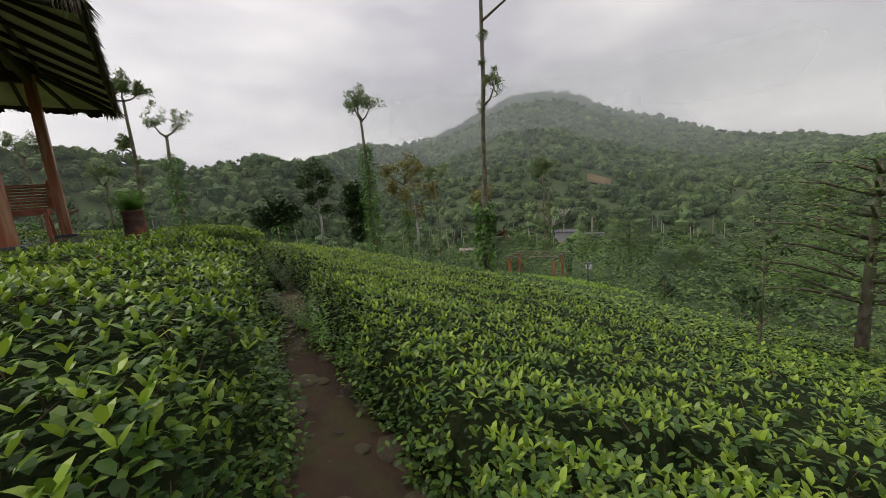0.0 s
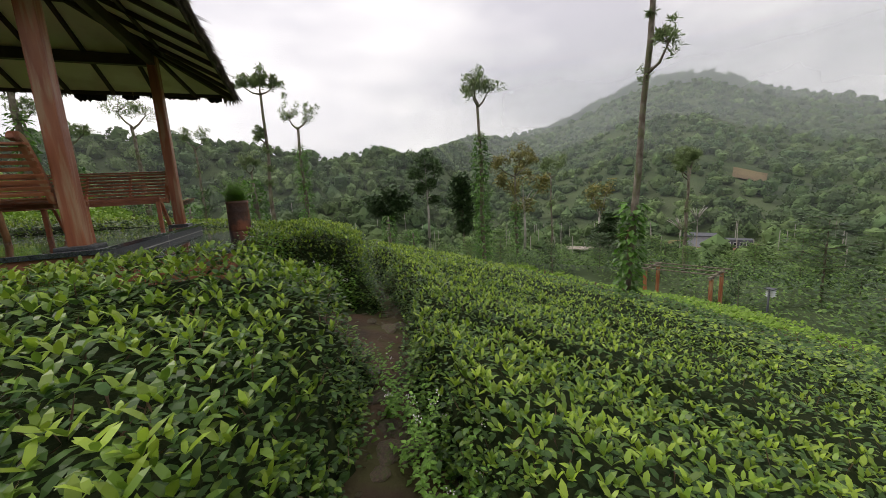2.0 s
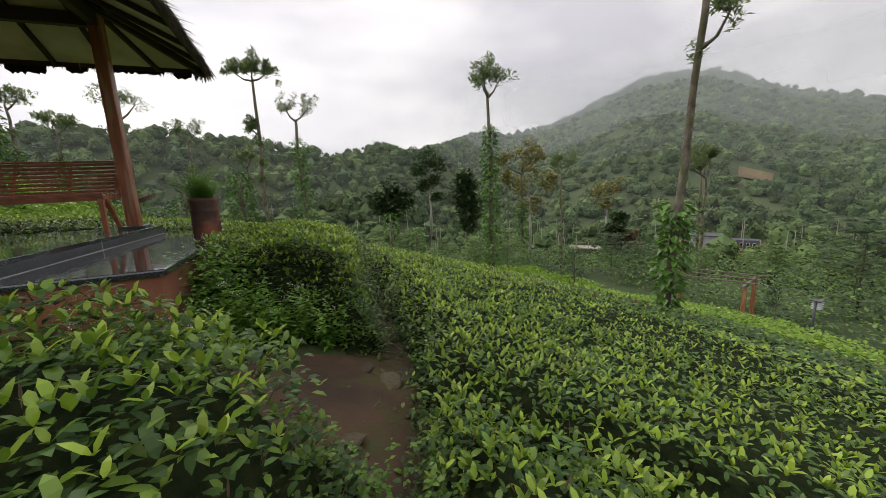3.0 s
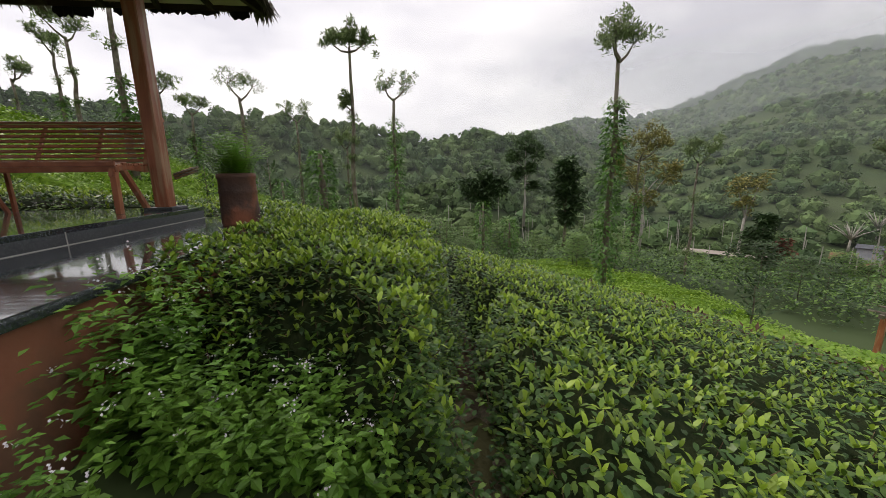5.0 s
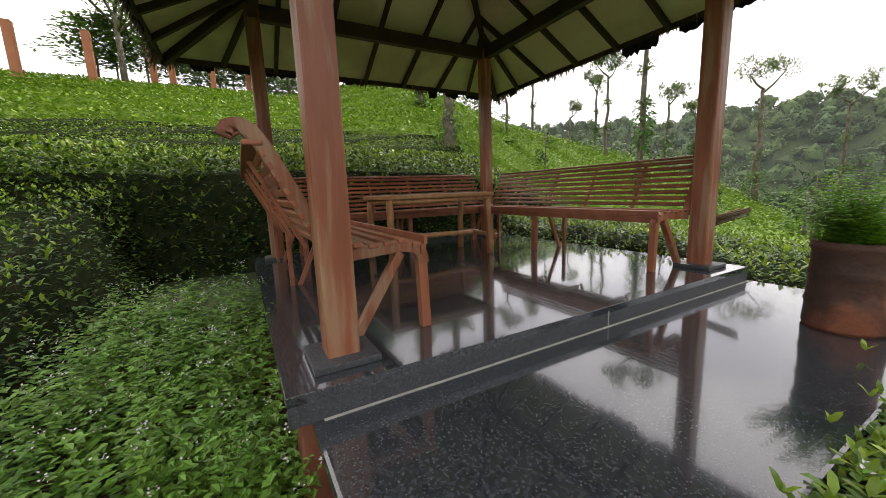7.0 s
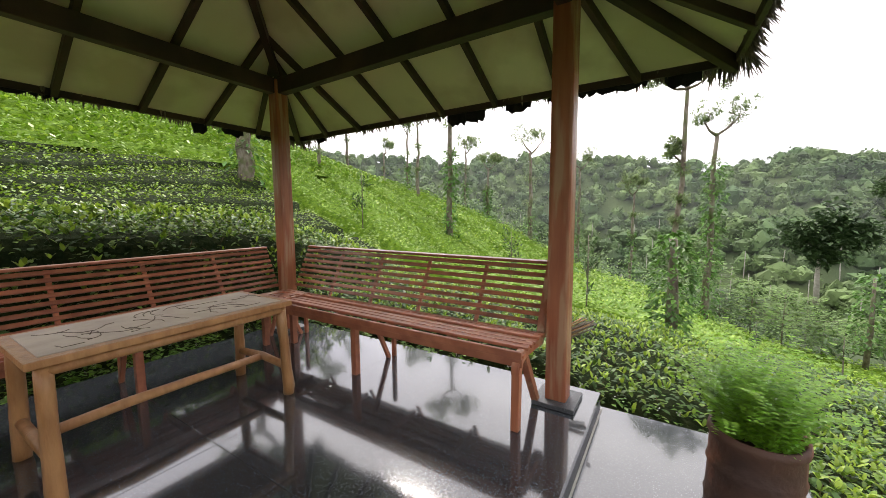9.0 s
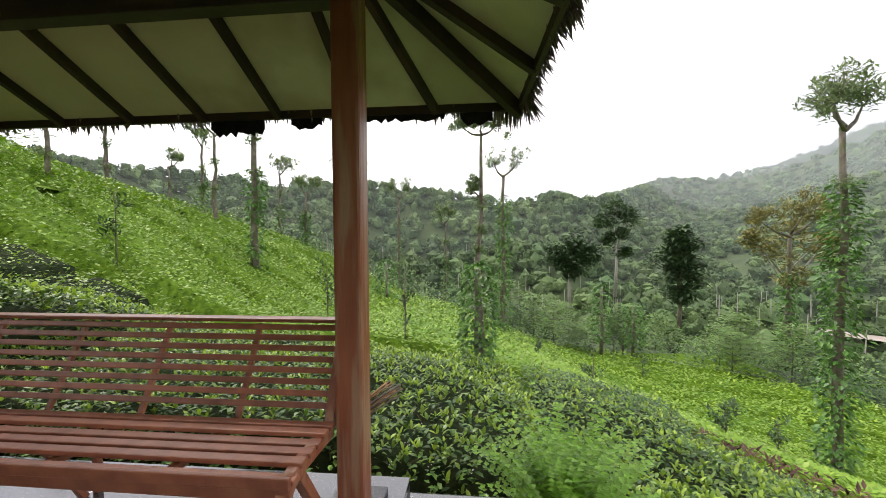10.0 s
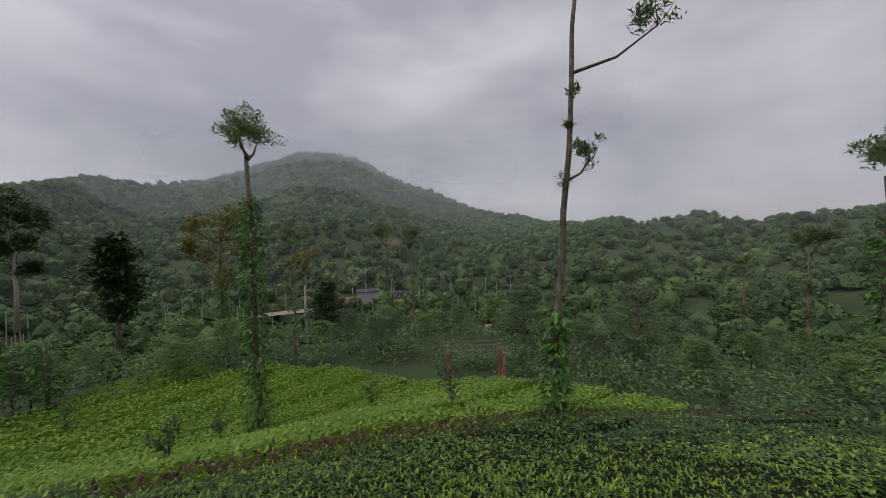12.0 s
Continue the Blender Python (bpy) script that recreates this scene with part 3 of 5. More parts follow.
# ---- drum planter with fern ----
def planter():
    t = new("drum_planter")
    tagged(t, "rusty metal drum planter holding a lush fern on the step", "planter")
    prof = [(0.0, 0.205), (0.02, 0.212), (0.12, 0.205), (0.15, 0.214), (0.17, 0.206), (0.30, 0.202), (0.32, 0.212), (0.34, 0.203), (0.44, 0.200), (0.46, 0.214), (0.50, 0.208), (0.49, 0.185), (0.44, 0.18)]
    bm = bmesh.new()
    n = 36
    prof = [(z * 0.94, r * 0.78) for z, r in prof]
    rows = [[bm.verts.new((r * math.cos(2 * math.pi * s / n) * (1 + 0.012 * math.sin(3 * s + z * 9)), r * math.sin(2 * math.pi * s / n), z)) for s in range(n)] for z, r in prof]
    for a, b in zip(rows, rows[1:]):
        for s in range(n):
            f = bm.faces.new((a[s], a[(s + 1) % n], b[(s + 1) % n], b[s]))
            f.smooth = True
    bm.faces.new(rows[0][::-1])
    part("drum", bm, POT_RUST, t)
    bm = bmesh.new()
    bmesh.ops.create_circle(bm, cap_ends=True, radius=0.143, segments=24, matrix=pose(0, 0, 0.43))
    part("soil", bm, EARTH, t)
    g = np.random.default_rng(21)
    V, F, o = [], [], 0
    for m in range(130):
        a, lean, ln = g.uniform(0, 6.28), g.uniform(0.03, 0.55), g.uniform(0.28, 0.46)
        base = np.array([g.uniform(-0.1, 0.1), g.uniform(-0.1, 0.1), 0.42])
        k = 15
        s = np.linspace(0.08, 1, k)
        outw = ln * s * np.sin(lean) + 0.10 * s ** 2.5
        up = ln * s * np.cos(lean) - 0.10 * s ** 3 * (lean > 0.3)
        pos = base + np.column_stack([np.cos(a) * outw, np.sin(a) * outw, up])
        for side in (1, -1):
            vv, ff = leaf_arrays(pos, np.full(k, a + side * 1.25), np.full(k, 0.25), 0.056 * (1.08 - s * 0.75), np.full(k, 0.022), 0.1, 0.1)
            V.append(vv)
            F.append(ff + o)
            o += len(vv)
    mesh_of("fern", np.concatenate(V), np.concatenate(F), [FERN], t)
    return t


planter().matrix_basis = pose(0.93, 2.44, -0.117)

# ---- tea ----
def shoots_and_leaves(pos, newleaf, size, rng):
    """Young shoots of three leaves from one point, single old leaves, and bare twigs between them."""
    sh = pos[newleaf]
    m, reps = len(sh), 3
    sp_pos = np.repeat(sh, reps, 0) + np.array([0, 0, 0.015])
    az0 = np.repeat(rng.uniform(0, 6.28, m), reps) + np.tile(np.arange(reps) * 2.3, m)
    L = size * rng.uniform(0.7, 1.3, m * reps)
    v1, f1 = oval_leaves(sp_pos, az0, rng.uniform(0.5, 1.25, m * reps), L, L * 0.40, 0.12)
    po = pos[~newleaf]
    q = len(po)
    L = size * rng.uniform(0.7, 1.25, q)
    v2, f2 = oval_leaves(po, rng.uniform(0, 6.28, q), rng.uniform(-0.45, 0.8, q), L, L * rng.uniform(0.42, 0.56, q), 0.2)
    tw = pos[rng.random(len(pos)) < 0.07] - np.array([0, 0, 0.05])
    k3 = len(tw)
    v3, f3 = leaf_arrays(tw, rng.uniform(0, 6.28, k3), rng.uniform(0.5, 1.3, k3), size * rng.uniform(1.0, 2.2, k3), np.full(k3, 0.006 + size * 0.02), 0.5, 0.0)
    index = np.concatenate([np.repeat(np.where(rng.random(m * reps) < 0.6, 2, 1), 4), np.repeat(np.where(rng.random(q) < 0.36, 1, 0), 4), np.full(k3 * 4, 3)])
    return np.concatenate([v1, v2, v3]), np.concatenate([f1, f2 + len(v1), f3 + len(v1) + len(v2)]), index


def hedge(name, xs, ys, inside, height, density, size, rng, label, mats=(LEAF_OLD, LEAF_MID, LEAF_NEW), young=0.3, core=HEDGE_SHADE_CORE, step=0.25, plain=False, thin=lambda x, y: np.ones(len(x)), flush=lambda x, y: 1.0):
    """Tea bushes over a stretch of the plan: a core sheet, by default coloured near-black as the shade inside, and many
    single leaves. height(x, y) is the canopy's top; inside(x, y) 0..1 its extent.
    """
    area = (xs[1] - xs[0]) * (ys[1] - ys[0])
    n = int(area * density)
    x, y = rng.uniform(*xs, n), rng.uniform(*ys, n)
    k = inside(x, y)
    keep = (k > 0.02) & (thin(x, y) > rng.random(n))
    x, y, k = x[keep], y[keep], k[keep]
    g = near_ground(x, y)
    top = height(x, y)
    edge = smooth01(k, 0.0, 0.8)
    z = g + (top - g) * (0.25 + 0.75 * edge)
    deep = rng.random(len(x)) < 0.35
    z = z - np.where(deep, rng.uniform(0.03, 0.2, len(x)), rng.uniform(-0.02, 0.03, len(x)))
    side = rng.random(len(x)) < (1 - edge) * 0.9
    z = np.where(side, g + (z - g) * rng.uniform(0.1, 1.0, len(x)), z)
    flank = np.nonzero(k < 0.9)[0]
    flank = np.repeat(flank, 1 if plain else 3)
    up = rng.uniform(0.05, 1.0, len(flank))
    fz = g[flank] + (top[flank] - g[flank]) * (0.3 + 0.7 * edge[flank]) * up
    x, y = np.concatenate([x, x[flank] + rng.normal(0, 0.05, len(flank))]), np.concatenate([y, y[flank] + rng.normal(0, 0.05, len(flank))])
    z, deep, edge = np.concatenate([z, fz]), np.concatenate([deep, up < 0.75]), np.concatenate([edge, edge[flank]])
    pos = np.stack([x, y, z], 1)
    newleaf = (rng.random(len(x)) < young * flush(x, y)) & ~deep & (edge > 0.4)
    if plain:
        L = size * rng.uniform(0.6, 1.2, len(pos))
        verts, faces = lozenge_leaves(pos, rng.uniform(0, 6.28, len(pos)), rng.uniform(-0.2, 0.9, len(pos)), L, L * 0.6)
        index = np.repeat(np.where(newleaf, 2, np.where(rng.random(len(pos)) < 0.5 * flush(x, y), 1, 0)), 2)
    else:
        verts, faces, index = shoots_and_leaves(pos, newleaf, size, rng)
    thing = new(name)
    tagged(thing, label, "tea bush", kind="stuff")
    mesh_of("leaves", verts, faces, (*mats, TWIG), thing, index=index)
    nx, ny = int((xs[1] - xs[0]) / step) + 1, int((ys[1] - ys[0]) / step) + 1
    X, Y = np.meshgrid(np.linspace(*xs, nx), np.linspace(*ys, ny), indexing="ij")
    K = inside(X, Y)
    Gd = near_ground(X, Y)
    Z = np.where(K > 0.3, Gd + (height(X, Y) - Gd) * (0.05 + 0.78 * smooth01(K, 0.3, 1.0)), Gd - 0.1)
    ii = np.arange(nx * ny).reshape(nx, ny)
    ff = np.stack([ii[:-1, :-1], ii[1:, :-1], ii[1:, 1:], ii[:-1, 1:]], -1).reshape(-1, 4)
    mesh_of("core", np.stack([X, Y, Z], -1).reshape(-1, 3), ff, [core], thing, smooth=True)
    return thing


def path_x(y):
    """The middle of the trodden path."""
    return 2.82 + 0.04 * np.sin(y * 1.1) - 0.225 * sp(-np.asarray(y, float), 0.5) + 0.14 * smooth01(y, 0, 3)


def half_path(y):
    """Half of the clear width between the hedges."""
    y = np.asarray(y, float)
    return 0.25 - 0.10 * smooth01(y, -3.6, -1.6) - 0.09 * smooth01(y, -1.0, 0.3)


def lane_y(x):
    """The lane between the near tea beds and the bright field."""
    return 7.0 - 1.12 * sp(np.asarray(x, float) - 3.6, 0.4)


rng = np.random.default_rng(5)


def band(d, w=0.3):
    return smooth01(d, 0.0, w)



def lanes(u, gap, period):
    """Narrow sunken lanes between rows."""
    f = np.abs(((u / period) % 1.0) - 0.5) * period
    return smooth01(f, gap * 0.5, gap * 0.5 + 0.22)


TEA = "clipped tea bushes with dark old leaves and bright young shoots"
left_in = lambda x, y: band(path_x(y) - half_path(y) - 0.08 * wavy(x * 2, y * 2) - x) * band(-1.30 - 0.15 * smooth01(x, 1.4, 2.2) - y) * band(x + 6)
left_top = lambda x, y: np.minimum(near_ground(x, y) + 0.88, -0.02 + 0.02 * x) + 0.06 * wavy(x * 1.5, y * 1.5, 1) + 0.03 * wavy(x * 5, y * 5, 9) + 0.34 * sp(-x - 0.9, 0.2) * smooth01(y, -5.5, -3)
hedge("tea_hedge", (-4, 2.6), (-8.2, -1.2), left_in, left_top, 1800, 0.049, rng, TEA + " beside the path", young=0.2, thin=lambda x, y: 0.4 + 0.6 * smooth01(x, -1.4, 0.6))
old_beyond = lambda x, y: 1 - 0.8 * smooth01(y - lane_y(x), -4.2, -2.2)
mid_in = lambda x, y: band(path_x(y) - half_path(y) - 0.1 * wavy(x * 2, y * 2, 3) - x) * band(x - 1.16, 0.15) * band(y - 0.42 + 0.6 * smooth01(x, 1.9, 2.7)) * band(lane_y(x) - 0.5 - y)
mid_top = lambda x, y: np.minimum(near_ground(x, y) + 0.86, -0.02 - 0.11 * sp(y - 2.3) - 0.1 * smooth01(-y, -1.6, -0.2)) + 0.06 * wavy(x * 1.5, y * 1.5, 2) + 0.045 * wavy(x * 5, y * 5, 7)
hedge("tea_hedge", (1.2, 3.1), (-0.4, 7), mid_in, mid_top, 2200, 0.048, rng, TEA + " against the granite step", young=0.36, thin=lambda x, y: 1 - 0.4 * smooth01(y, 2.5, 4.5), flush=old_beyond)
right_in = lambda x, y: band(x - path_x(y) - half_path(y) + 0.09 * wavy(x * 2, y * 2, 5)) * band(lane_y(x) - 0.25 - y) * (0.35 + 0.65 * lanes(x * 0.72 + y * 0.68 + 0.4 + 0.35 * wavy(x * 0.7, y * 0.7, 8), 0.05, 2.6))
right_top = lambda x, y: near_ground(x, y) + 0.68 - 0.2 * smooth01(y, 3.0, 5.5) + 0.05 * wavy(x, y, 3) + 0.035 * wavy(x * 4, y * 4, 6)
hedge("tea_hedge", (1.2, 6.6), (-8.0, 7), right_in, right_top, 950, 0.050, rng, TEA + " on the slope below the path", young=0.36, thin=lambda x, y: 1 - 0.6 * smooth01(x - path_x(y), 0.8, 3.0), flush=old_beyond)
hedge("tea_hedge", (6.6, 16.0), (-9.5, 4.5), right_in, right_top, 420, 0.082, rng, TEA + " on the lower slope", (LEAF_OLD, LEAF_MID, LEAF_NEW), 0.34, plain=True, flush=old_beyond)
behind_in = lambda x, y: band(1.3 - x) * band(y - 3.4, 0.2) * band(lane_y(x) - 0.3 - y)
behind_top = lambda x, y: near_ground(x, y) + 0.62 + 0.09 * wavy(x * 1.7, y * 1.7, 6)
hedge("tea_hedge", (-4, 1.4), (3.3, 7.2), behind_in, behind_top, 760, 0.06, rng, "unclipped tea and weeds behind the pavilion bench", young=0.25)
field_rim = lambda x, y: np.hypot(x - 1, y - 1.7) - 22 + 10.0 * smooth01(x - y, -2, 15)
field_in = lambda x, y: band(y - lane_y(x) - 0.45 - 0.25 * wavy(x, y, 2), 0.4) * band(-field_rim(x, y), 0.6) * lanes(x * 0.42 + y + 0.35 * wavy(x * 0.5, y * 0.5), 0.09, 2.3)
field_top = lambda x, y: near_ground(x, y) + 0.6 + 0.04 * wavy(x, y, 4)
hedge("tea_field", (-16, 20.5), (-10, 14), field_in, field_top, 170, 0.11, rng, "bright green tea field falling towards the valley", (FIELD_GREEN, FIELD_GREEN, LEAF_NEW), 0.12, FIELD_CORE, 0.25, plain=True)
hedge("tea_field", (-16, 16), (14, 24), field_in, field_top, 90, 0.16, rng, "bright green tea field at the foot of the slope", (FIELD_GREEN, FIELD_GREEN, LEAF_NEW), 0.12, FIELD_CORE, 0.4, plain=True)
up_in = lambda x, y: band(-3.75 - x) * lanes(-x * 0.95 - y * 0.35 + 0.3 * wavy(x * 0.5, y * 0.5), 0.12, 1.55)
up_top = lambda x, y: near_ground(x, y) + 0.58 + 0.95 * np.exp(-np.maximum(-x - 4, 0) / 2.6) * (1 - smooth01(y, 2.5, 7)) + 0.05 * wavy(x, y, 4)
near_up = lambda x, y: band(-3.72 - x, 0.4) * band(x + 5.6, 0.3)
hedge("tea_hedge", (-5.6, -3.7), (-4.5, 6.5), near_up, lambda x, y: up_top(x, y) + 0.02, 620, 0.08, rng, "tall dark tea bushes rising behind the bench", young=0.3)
hedge("tea_terrace", (-12, -3.7), (-9, 7.2), up_in, lambda x, y: up_top(x, y) - 0.1 * smooth01(x, -5.6, -4.8), 330, 0.08, rng, "clipped tea rows behind the pavilion", (LEAF_MID, FIELD_GREEN, LEAF_NEW), 0.3, HEDGE_SHADE_CORE, 0.18, plain=True)
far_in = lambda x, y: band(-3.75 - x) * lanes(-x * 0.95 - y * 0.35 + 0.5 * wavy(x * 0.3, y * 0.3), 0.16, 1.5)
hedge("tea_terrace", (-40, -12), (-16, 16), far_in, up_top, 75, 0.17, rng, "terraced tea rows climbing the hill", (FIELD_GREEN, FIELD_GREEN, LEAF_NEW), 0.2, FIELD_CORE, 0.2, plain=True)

# ---- path ----
ys = np.linspace(-11, 7.2, 150)
us = np.linspace(-1, 1, 13)
Yp, Up = np.meshgrid(ys, us, indexing="ij")
Xp = path_x(Yp) + Up * 0.48
Zp = near_ground(Xp, Yp) + 0.035 - 0.03 * np.abs(Up) ** 2 + 0.014 * wavy(Xp * 9, Yp * 9) + 0.008 * wavy(Xp * 23, Yp * 21, 2)
ii = np.arange(Yp.size).reshape(Yp.shape)
pf = np.stack([ii[:-1, :-1], ii[1:, :-1], ii[1:, 1:], ii[:-1, 1:]], -1).reshape(-1, 4)
path = mesh_of("path", np.stack([Xp, Yp, Zp], -1).reshape(-1, 3), pf, [EARTH], smooth=True)
tagged(path, "trodden reddish earth path with moss and flat stones", "path", kind="structure")
Xq, Yq = np.meshgrid(np.linspace(-1.6, 2.6, 50), np.linspace(-1.5, -0.1, 20), indexing="ij")
Zq = near_ground(Xq, Yq) + 0.03 + 0.012 * wavy(Xq * 8, Yq * 8, 4)
ii = np.arange(Xq.size).reshape(Xq.shape)
pf = np.stack([ii[:-1, :-1], ii[1:, :-1], ii[1:, 1:], ii[:-1, 1:]], -1).reshape(-1, 4)
yard = mesh_of("earth_landing", np.stack([Xq, Yq, Zq], -1).reshape(-1, 3), pf, [EARTH], smooth=True)
tagged(yard, "bare mossy earth beside the step", "path", kind="structure")
srng = random.Random(6)
stone_meshes = []
for k in range(7):
    bm = bmesh.new()
    bmesh.ops.create_icosphere(bm, subdivisions=2, radius=1.0)
    for v in bm.verts:
        v.co *= 1 + 0.25 * noise.noise(v.co * 1.3 + Vector((k * 7, 0, 0)))
        v.co.z *= 0.22
    me = bpy.data.meshes.new("stone")
    bm.to_mesh(me)
    bm.free()
    me.materials.append(STONE)
    stone_meshes.append(me)
for k in range(230):
    y = srng.uniform(-8, 1.5)
    x = float(path_x(y)) + srng.uniform(-0.36, 0.36)
    r = srng.choice((0.02, 0.03, 0.04, 0.07, 0.1, 0.13))
    ob = new("stone", srng.choice(stone_meshes))
    ob.parent = path
    ob.matrix_basis = pose(x, y, float(near_ground(x, y)) + 0.028, srng.uniform(-6, 6), srng.uniform(-6, 6), srng.uniform(0, 360)) @ Matrix.Diagonal((r, r * srng.uniform(0.6, 1), r, 1))
for k in range(40):
    y = srng.uniform(-7.5, 0.5)
    x = float(path_x(y)) + srng.uniform(-0.3, 0.3)
    a, ln = srng.uniform(0, 6.28), srng.uniform(0.06, 0.22)
    z = float(near_ground(x, y)) + 0.052
    tube("twig", [(x, y, z), (x + math.cos(a) * ln / 2, y + math.sin(a) * ln / 2, z + 0.012), (x + math.cos(a + 0.3) * ln, y + math.sin(a + 0.3) * ln, z)], 0.003, BARK, path, 4)


# ---- flowering weeds ----
def weed_bank(label, xs, ys, n, tall, seed, leaf=0.055):
    """A bank of leafy weeds with small pale flower heads."""
    g = np.random.default_rng(seed)
    t = new("weed_bank")
    tagged(t, label, "weeds", kind="stuff")
    V, F, I, o = [], [], [], 0
    fv, ff2, fo = [], [], 0
    for _ in range(n):
        x, y = g.uniform(*xs), g.uniform(*ys)
        h = tall * g.uniform(0.45, 1.1)
        z = float(near_ground(x, y))
        k = 18
        s = g.uniform(0.1, 1, k)
        s[-1] = 1.0
        lx, ly = g.normal(0, 0.12, 2)
        pos = np.column_stack([x + lx * s, y + ly * s, z + h * s])
        L = leaf * g.uniform(0.6, 1.3, k) * (1.15 - 0.55 * s)
        vv, ff = leaf_arrays(pos, g.uniform(0, 6.28, k), g.uniform(-0.3, 0.5, k), L, L * 0.62, 0.15, 0.15)
        V.append(vv)
        F.append(ff + o)
        o += len(vv)
        if g.random() < 0.22:
            m = 7
            c = pos[-1] + g.normal(0, 0.012, (m, 3)) + [0, 0, 0.012]
            vv, ff = leaf_arrays(c, g.uniform(0, 6.28, m), g.uniform(0.3, 1.2, m), np.full(m, 0.011), np.full(m, 0.010), 0.1, 0)
            fv.append(vv)
            ff2.append(ff + fo)
            fo += len(vv)
    mesh_of("leaves", np.concatenate(V), np.concatenate(F), [WEED], t)
    mesh_of("flowers", np.concatenate(fv), np.concatenate(ff2), [FLOWER], t)
    return t


W_LABEL = "leafy green weeds with tiny pale flower heads "
weed_bank(W_LABEL + "beside the pavilion", (-2.2, 0.02), (-1.3, -0.30), 760, 0.46, 1, 0.06)
weed_bank(W_LABEL + "at the end of the step", (0.3, 1.2), (-0.34, -0.2), 60, 0.30, 2, 0.05)
weed_bank(W_LABEL + "at the edge of the bare landing", (-0.1, 0.9), (-1.4, -0.95), 200, 0.34, 6, 0.055)
weed_bank(W_LABEL + "below the floor's corner", (-0.15, 0.24), (-0.44, -0.27), 90, 0.46, 10, 0.05)
weed_bank(W_LABEL + "under the step's end wall", (0.7, 1.6), (-0.5, -0.2), 170, 0.46, 8, 0.05)
weed_bank(W_LABEL + "at the corner of the step", (1.26, 1.55), (0.12, 0.8), 150, 0.72, 3, 0.07)
weed_bank(W_LABEL + "along the path", (2.25, 2.75), (-3.2, -1.6), 110, 0.5, 4, 0.045)
weed_bank(W_LABEL + "before the tea bushes", (1.5, 2.5), (0.05, 0.5), 220, 0.5, 5, 0.065)
weed_bank("low green weeds behind the pavilion floor", (-3.0, 1.3), (3.22, 4.1), 520, 0.5, 7, 0.07)
weed_bank("rank weeds at the pavilion's rear corner", (-3.8, -3.2), (0, 3.4), 200, 0.35, 9, 0.06)


# ---- trees ----
def cloud(rng, centres, radii, n, flat=1.0):
    """Points scattered in round clumps, denser towards their skins."""
    k = rng.integers(0, len(centres), n)
    d = rng.normal(size=(n, 3))
    d /= np.linalg.norm(d, axis=1, keepdims=True)
    r = np.asarray(radii)[k] * rng.uniform(0.35, 1.0, n) ** 0.5
    return np.asarray(centres)[k] + d * r[:, None] * np.array([1, 1, flat])


def foliage(name, pts, size, mat, parent, rng, narrow=0.4, el=(-0.5, 0.7), label="", droop=0.15):
    n = len(pts)
    L = size * rng.uniform(0.6, 1.3, n)
    v, f = leaf_arrays(pts, rng.uniform(0, 6.28, n), rng.uniform(*el, n), L, L * narrow, 0.2, droop)
    return tagged(mesh_of(name, v, f, [mat], parent), label)


